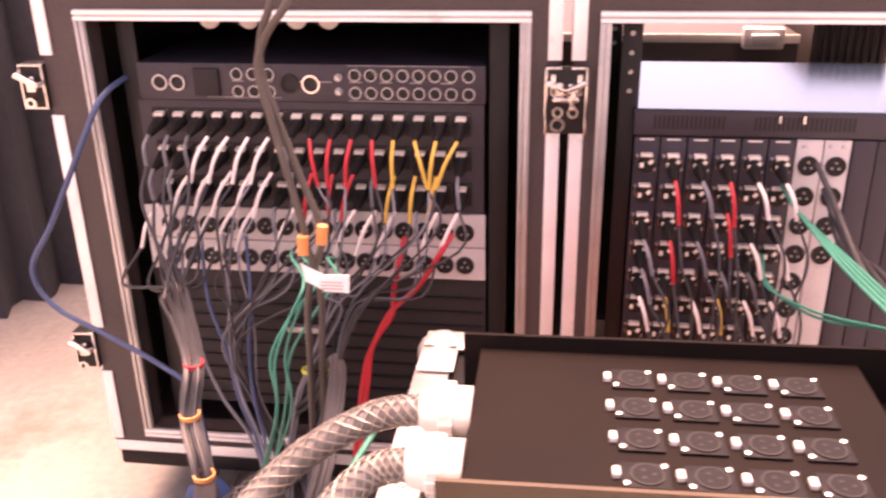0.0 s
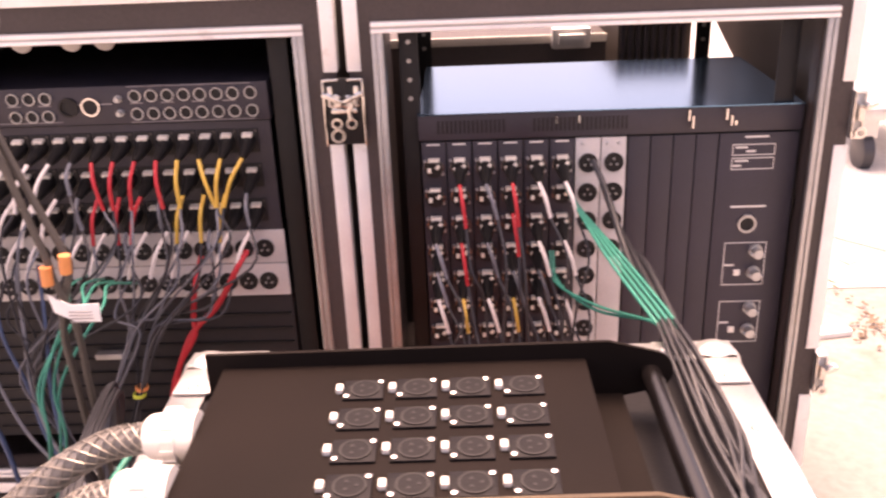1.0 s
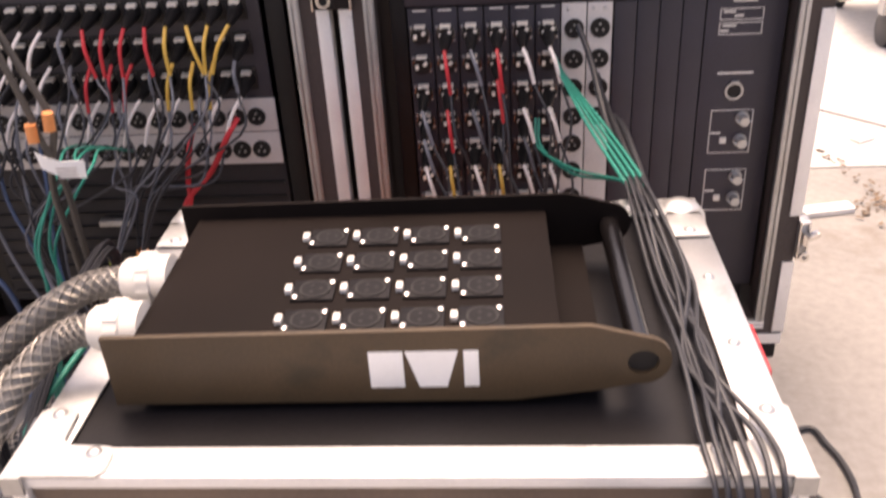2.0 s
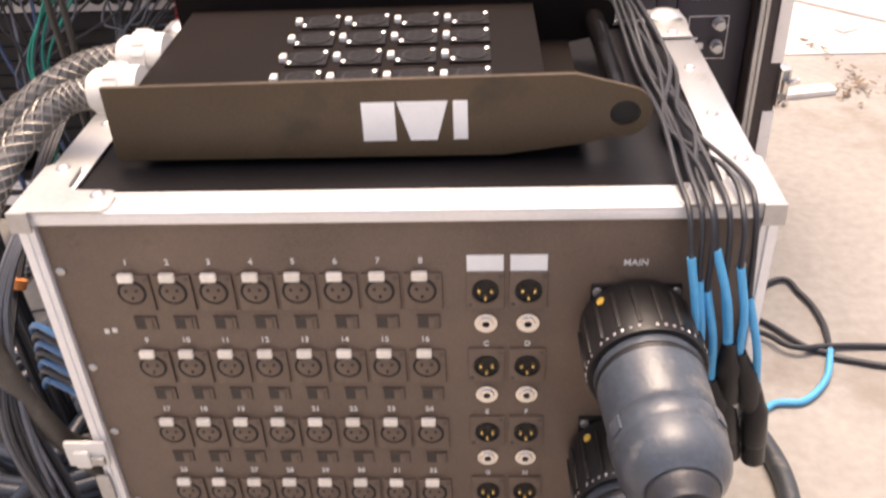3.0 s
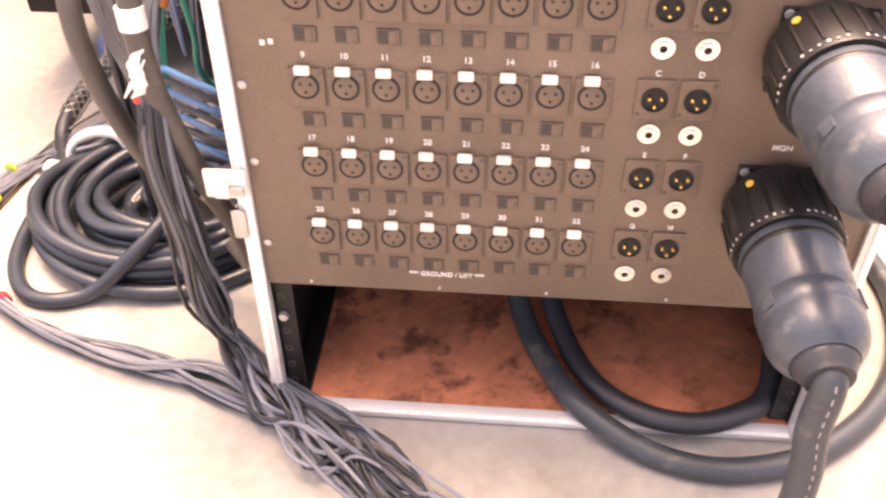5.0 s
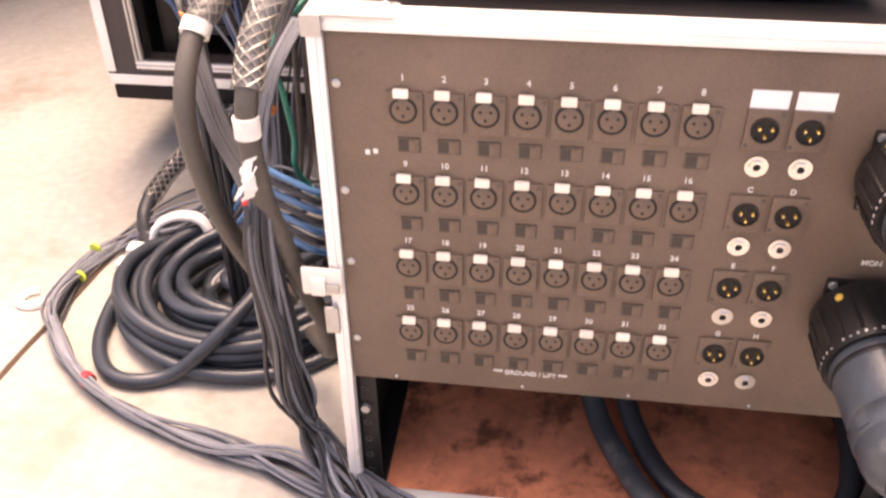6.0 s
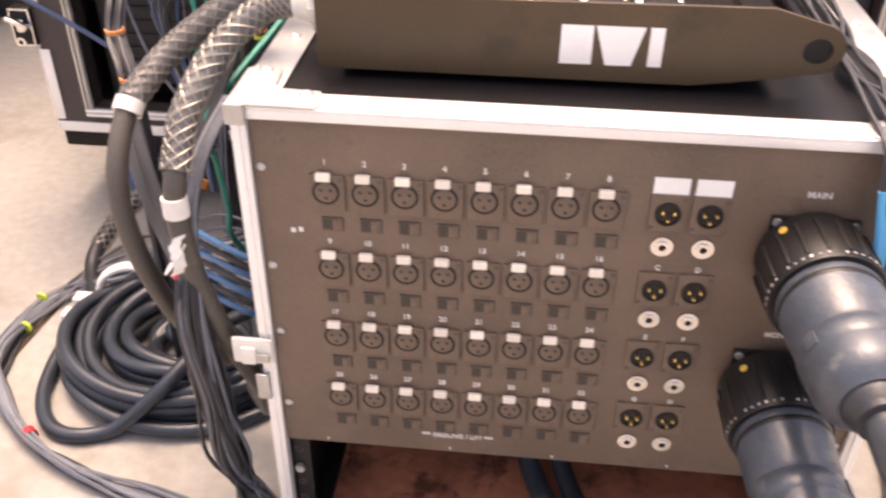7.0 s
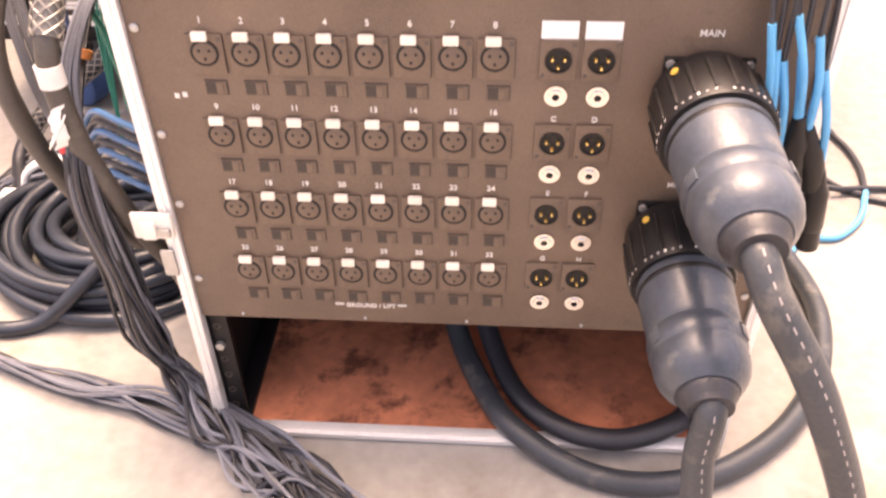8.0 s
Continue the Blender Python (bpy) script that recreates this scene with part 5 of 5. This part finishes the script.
# ---- devices in the right case ----
XR0, XR1 = -0.046, 0.4085
amp = thing("power_amplifier", "dark rack amplifier with glossy lid tinted sky blue and vent slots", "rack unit")
part("chassis", boxes((XR0, XR1, 0.664, 0.93, 0.608, 0.639), bevel=0.0008), CARD, amp)
# lid's blue is the reflected sky, set in the material colour
part("lid", boxes((XR0, XR1, 0.662, 0.935, 0.6392, 0.6405)), AMPTOP, amp, "smooth metal lid with the sky's blue reflection put into its colour")
VS = finish(boxes((-0.0012, 0.0012, -0.0006, 0, -0.008, 0.008)), "vent_slot", PIT)
for k in range(44):
    x = -0.022 + 0.0052 * k
    if 0.06 < x < 0.09:
        continue
    put("vent_slot", VS, amp, (x, 0.664, 0.624))
for x, z, h in ((0.118, 0.632, 0.006), (0.145, 0.632, 0.006), (0.274, 0.633, 0.009), (0.279, 0.625, 0.010), (0.318, 0.633, 0.009), (0.324, 0.625, 0.008), (0.329, 0.621, 0.004)):
    part("clip", boxes((x - 0.0012, x + 0.0012, 0.658, 0.664, z - h, z + h * 0.5)), CHROME, amp)
cf = thing("card_frame", "dark card frame filled with plugged connector cards", "rack unit")
part("chassis", boxes((XR0, XR1, 0.672, 0.95, 0.200, 0.6065)), INSIDE, cf)
for c in range(6):
    part("card", boxes((-0.0435 + 0.031 * c, -0.0143 + 0.031 * c, 0.667, 0.672, 0.204, 0.605), bevel=0.0008), CARD, cf)
for c in range(2):
    part("grey_card", boxes((0.1425 + 0.031 * c, 0.1720 + 0.031 * c, 0.666, 0.672, 0.204, 0.605), bevel=0.0008), GREYPLATE, cf, "light grey card plate")
for c in range(4):
    part("blank_plate", boxes((0.2055 + 0.027 * c, 0.2315 + 0.027 * c, 0.667, 0.672, 0.204, 0.605), bevel=0.0012), CARD, cf)
io = part("end_plate", boxes((0.3140, 0.4080, 0.667, 0.672, 0.204, 0.605), bevel=0.0008), CARD, cf)
CF_Z = (0.574, 0.536, 0.499, 0.461, 0.424, 0.386, 0.348, 0.311)
for c in range(2):
    for r, z in enumerate(CF_Z):
        if c == 1 and r > 3:
            continue
        s = put("dark_socket", G1, cf, (0.1575 + 0.031 * c, 0.666, z))
        for a in (90, 210, 330):
            put("pin", G2, s, (0.0045 * math.cos(radians(a)), -0.001, 0.0045 * math.sin(radians(a))))
for x in (0.150, 0.180, 0.194):
    disc_screw(cf, (x, 0.666, 0.598), 0.0022)
for c in range(6):
    part("print_bar", boxes((-0.037 + 0.031 * c, -0.021 + 0.031 * c, 0.6662, 0.667, 0.6010, 0.6030)), PRINT, cf)
# frame outlines, sockets and short print bars on the end plate
for z0, z1, x0, x1 in ((0.577, 0.591, 0.330, 0.381), (0.559, 0.574, 0.330, 0.381), (0.404, 0.463, 0.331, 0.3835), (0.321, 0.381, 0.331, 0.3835)):
    t_ = 0.0010
    put("outline", finish(boxes((x0, x1, 0.6662, 0.667, z1 - t_, z1), (x0, x1, 0.6662, 0.667, z0, z0 + t_), (x0, x0 + t_, 0.6662, 0.667, z0, z1), (x1 - t_, x1, 0.6662, 0.667, z0, z1)), "outline", PRINT), io)
for x0, x1, z in ((0.344, 0.372, 0.600), (0.334, 0.348, 0.587), (0.347, 0.358, 0.582), (0.334, 0.350, 0.570), (0.332, 0.342, 0.564), (0.334, 0.377, 0.511), (0.333, 0.345, 0.432), (0.333, 0.345, 0.350)):
    put("print_bar", finish(boxes((x0, x1, 0.6662, 0.667, z - 0.0012, z + 0.0012)), "print_bar", PRINT), io)
s = put("round_socket", finish(ring(0.0115, 0.0088, 0.003, 24), "round_socket", STEEL), cf, (0.356, 0.667, 0.488))
put("bore", finish(lathe([(0, 0.0089), (0.0006, 0.0089)], "-y", 18), "bore", PIT), s, (0, -0.0003, 0))
put("push_tab", finish(boxes((-0.005, 0.005, -0.004, 0, 0.0095, 0.0130), bevel=0.001), "push_tab", STEEL), s)
for x, z in ((0.370, 0.452), (0.370, 0.422), (0.370, 0.371), (0.370, 0.340)):
    b = put("coax_socket", finish(lathe([(0, 0.0085), (0.003, 0.0085), (0.003, 0.0062), (0.016, 0.0060), (0.016, 0.0045)], "-y", 18), "coax_socket", STEEL), cf, (x, 0.667, z), "dull nickel coax socket")
    put("lug", finish(lathe([(0, 0.0012), (0.018, 0.0012)], "x", 8), "lug", CHROME), b, (-0.009, -0.012, 0))
for z in (0.422, 0.340):
    put("button", finish(boxes((-0.004, 0.004, -0.003, 0, -0.004, 0.004), bevel=0.0008), "button", WHITEPL), cf, (0.349, 0.667, z))
# connectors and leads on the cards
CARDLEADS = {(1, 1): "r", (3, 1): "r", (4, 1): "w", (5, 1): "w", (1, 5): "y", (3, 5): "y", (0, 5): "w", (2, 5): "w", (4, 5): "w", (5, 5): "w", (1, 3): "r", (3, 2): "r", (5, 3): "w", (4, 3): "w", (0, 3): "k", (2, 3): "k", (0, 4): "k", (3, 4): "k", (2, 1): "k", (4, 4): "k"}
CB = finish(lathe([(0, 0.0108), (0.010, 0.0108), (0.010, 0.0092), (0.014, 0.0088)], "-y", 14), "connector", BLACKPL)
CRING = finish(ring(0.0116, 0.0107, 0.004, 14), "nut", CHROME)
CT = finish(boxes((-0.0068, 0.0068, -0.011, -0.002, 0.0088, 0.0122), bevel=0.0006), "push_tab", LATCHTAB)
CLIPA = finish(boxes((-0.0022, 0.0022, -0.002, 0, -0.003, 0.003), bevel=0.0006), "spring", LATCHTAB)
CLIPB = finish(boxes((-0.0015, 0.0015, -0.006, 0, -0.0015, 0.0015), bevel=0.0004), "screw", STEEL)
for c in range(6):
    for r, z in enumerate(CF_Z):
        x = -0.029 + 0.031 * c
        k = put("connector", CB, cf, (x, 0.667, z))
        put("push_tab", CT, k)
        put("spring", CLIPA, k, (-0.0055, -0.0135, 0.0))
        put("spring", CLIPA, k, (0.0048, -0.0135, 0.004), "", (0, 40, 0))
        put("screw", CLIPB, k, (-0.0105, 0, 0.0085))
        put("screw", CLIPB, k, (0.0102, 0, -0.0080))
        put("nut", CRING, k)
        ch = CARDLEADS.get((c, r + 1))
        if ch:
            gx = 0.02 if c < 3 else 0.06
            long = 0.044 if ch == "r" else 0.034
            booted_plug(x, z, ch, {"r": 0.006, "w": 0.012, "y": 0.005, "k": 0.012}[ch], RUBBER, [(x + 0.02, 0.575, z - 0.16), (x * 0.5 + gx, 0.56, 0.22), (gx, 0.53, 0.10), (gx, 0.50, 0.02)], long)
for i in range(3):
    cord("black_cable", [(0.160 + 0.012 * i, 0.64, 0.585 - 0.03 * i), (0.172 + 0.010 * i, 0.600, 0.555 - 0.03 * i), (0.182 + 0.008 * i, 0.50, 0.515), (0.192 + 0.006 * i, 0.38, 0.508), (0.195 + 0.005 * i, 0.33, 0.502)], 0.0035, RUBBER, "thin black cable running to the front case", "black cables")
# ---- what stands behind ----
back = thing("equipment_case", "dark case with steel catch standing behind the racks", "flight case")
part("front", boxes((-0.30, 0.250, 1.16, 1.60, 0.02, 0.640), bevel=0.003), FRAMEWOOD, back)
# white here stands in for the strip of daylight above the case
part("edge", boxes((-0.30, 0.250, 1.155, 1.16, 0.628, 0.642), bevel=0.001), WHITEPL, back, "top edge whitened for the bright background above it")
part("catch", boxes((0.156, 0.220, 1.130, 1.155, 0.622, 0.656), (0.166, 0.210, 1.120, 1.130, 0.628, 0.648), bevel=0.004), ALU, back, "shiny recessed steel catch")
part("foot", boxes((-0.28, 0.20, 1.2, 1.56, 0.0, 0.02)), BLACKPL, back)
rib = thing("equipment_rack", "dark blue-grey ribbed rack standing behind", "rack unit")
part("front", boxes((0.270, 0.392, 1.16, 1.50, 0.0, 0.72)), SOCKETFACE, rib)
for k in range(9):
    part("rib", boxes((0.274 + 0.0128 * k, 0.280 + 0.0128 * k, 1.155, 1.16, 0.05, 0.71)), CARD, rib)
# made-up folded sheet that fills the dark background at far left
drape = thing("dark_backdrop", "dark folded sheet added to fill the dark far-left background", "drape")
for k0 in range(0, 60, 12):
    dbm = bmesh.new()
    lo, hi = [], []
    for k in range(k0, k0 + 13):
        u = k / 60
        a = Vector((-1.75, 0.55, 0)).lerp(Vector((-1.26, 1.42, 0)), min(1, u * 2)) if u < 0.5 else Vector((-1.26, 1.42, 0)).lerp(Vector((-0.60, 1.75, 0)), u * 2 - 1)
        a += Vector((0.03, -0.02, 0)) * math.sin(k * 1.9)
        lo.append(dbm.verts.new(a))
        hi.append(dbm.verts.new(a + Vector((0, 0, 1.5))))
    for k in range(12):
        dbm.faces.new((lo[k], lo[k + 1], hi[k + 1], hi[k]))
    ex = bmesh.ops.extrude_face_region(dbm, geom=list(dbm.faces))
    bmesh.ops.translate(dbm, vec=(-0.01, 0.02, 0), verts=[g for g in ex["geom"] if isinstance(g, bmesh.types.BMVert)])
    part("backdrop_panel", dbm, DARKSHEET, drape)
# planks, cardboard and rubble on the sunlit slab
rw = random.Random(8)
for x, y, a, l, w, m, lab in ((0.725, 1.25, 11, 0.108, 0.034, TAPE, "pale flat scrap of board on the concrete"), (0.916, 1.60, 30, 0.05, 0.03, TAPE, "small pale scrap on the concrete"), (0.99, 1.70, -45, 0.42, 0.035, GREYPLATE, "long pale board lying on the slab")):
    o = solo("scrap_board", boxes((-l / 2, l / 2, -w / 2, w / 2, 0, 0.012), bevel=0.002), m, lab, "scrap board", "scraps")
    o.matrix_world = pose(x, y, 0.0005, 0, 0, a)
# brown leaf litter gathered along a crack in the slab
lit = bmesh.new()
for k in range(80):
    u = rw.random()
    c = Vector((0.80, 1.54, 0)).lerp(Vector((0.858, 1.31, 0)), u * 2) if u < 0.5 else Vector((0.858, 1.31, 0)).lerp(Vector((0.80, 1.215, 0)), u * 2 - 1)
    c += Vector((rw.gauss(0, 0.010 + 0.022 * (u > 0.5)), rw.gauss(0, 0.012), 0.003 + rw.random() * 0.008))
    a, q = rw.uniform(0, 6.28), rw.uniform(0.003, 0.009)
    d, e = Vector((math.cos(a), math.sin(a), rw.uniform(-0.3, 0.3))) * q, Vector((-math.sin(a), math.cos(a), rw.uniform(-0.3, 0.3))) * q * 0.5
    lo = [lit.verts.new(c + w_) for w_ in (d, e, -d, -e)]
    hi = [lit.verts.new(v.co + Vector((0, 0, 0.0012))) for v in lo]
    lit.faces.new(hi)
    lit.faces.new(lo[::-1])
    for j in range(4):
        lit.faces.new((lo[j], lo[(j + 1) % 4], hi[(j + 1) % 4], hi[j]))
solo("leaf_litter", lit, LEAF, "dry brown leaf litter along a crack in the slab", "litter", kind="stuff")
tr = thing("equipment_trolley", "pale low trolley with wheels on the far slab", "trolley")
part("deck", boxes((1.16, 1.75, 2.25, 2.8, 0.16, 0.20), bevel=0.006), STEEL, tr)
for x, y in ((1.22, 2.30), (1.68, 2.30), (1.22, 2.75), (1.68, 2.75)):
    k = part("caster", boxes((x - 0.03, x + 0.03, y - 0.02, y + 0.02, 0.10, 0.16)), STEEL, tr)
    put("wheel", finish(lathe([(-0.02, 0.045), (-0.016, 0.055), (0.016, 0.055), (0.02, 0.045)], "x", 20), "wheel", RUBBER), k, (x, y, 0.055))
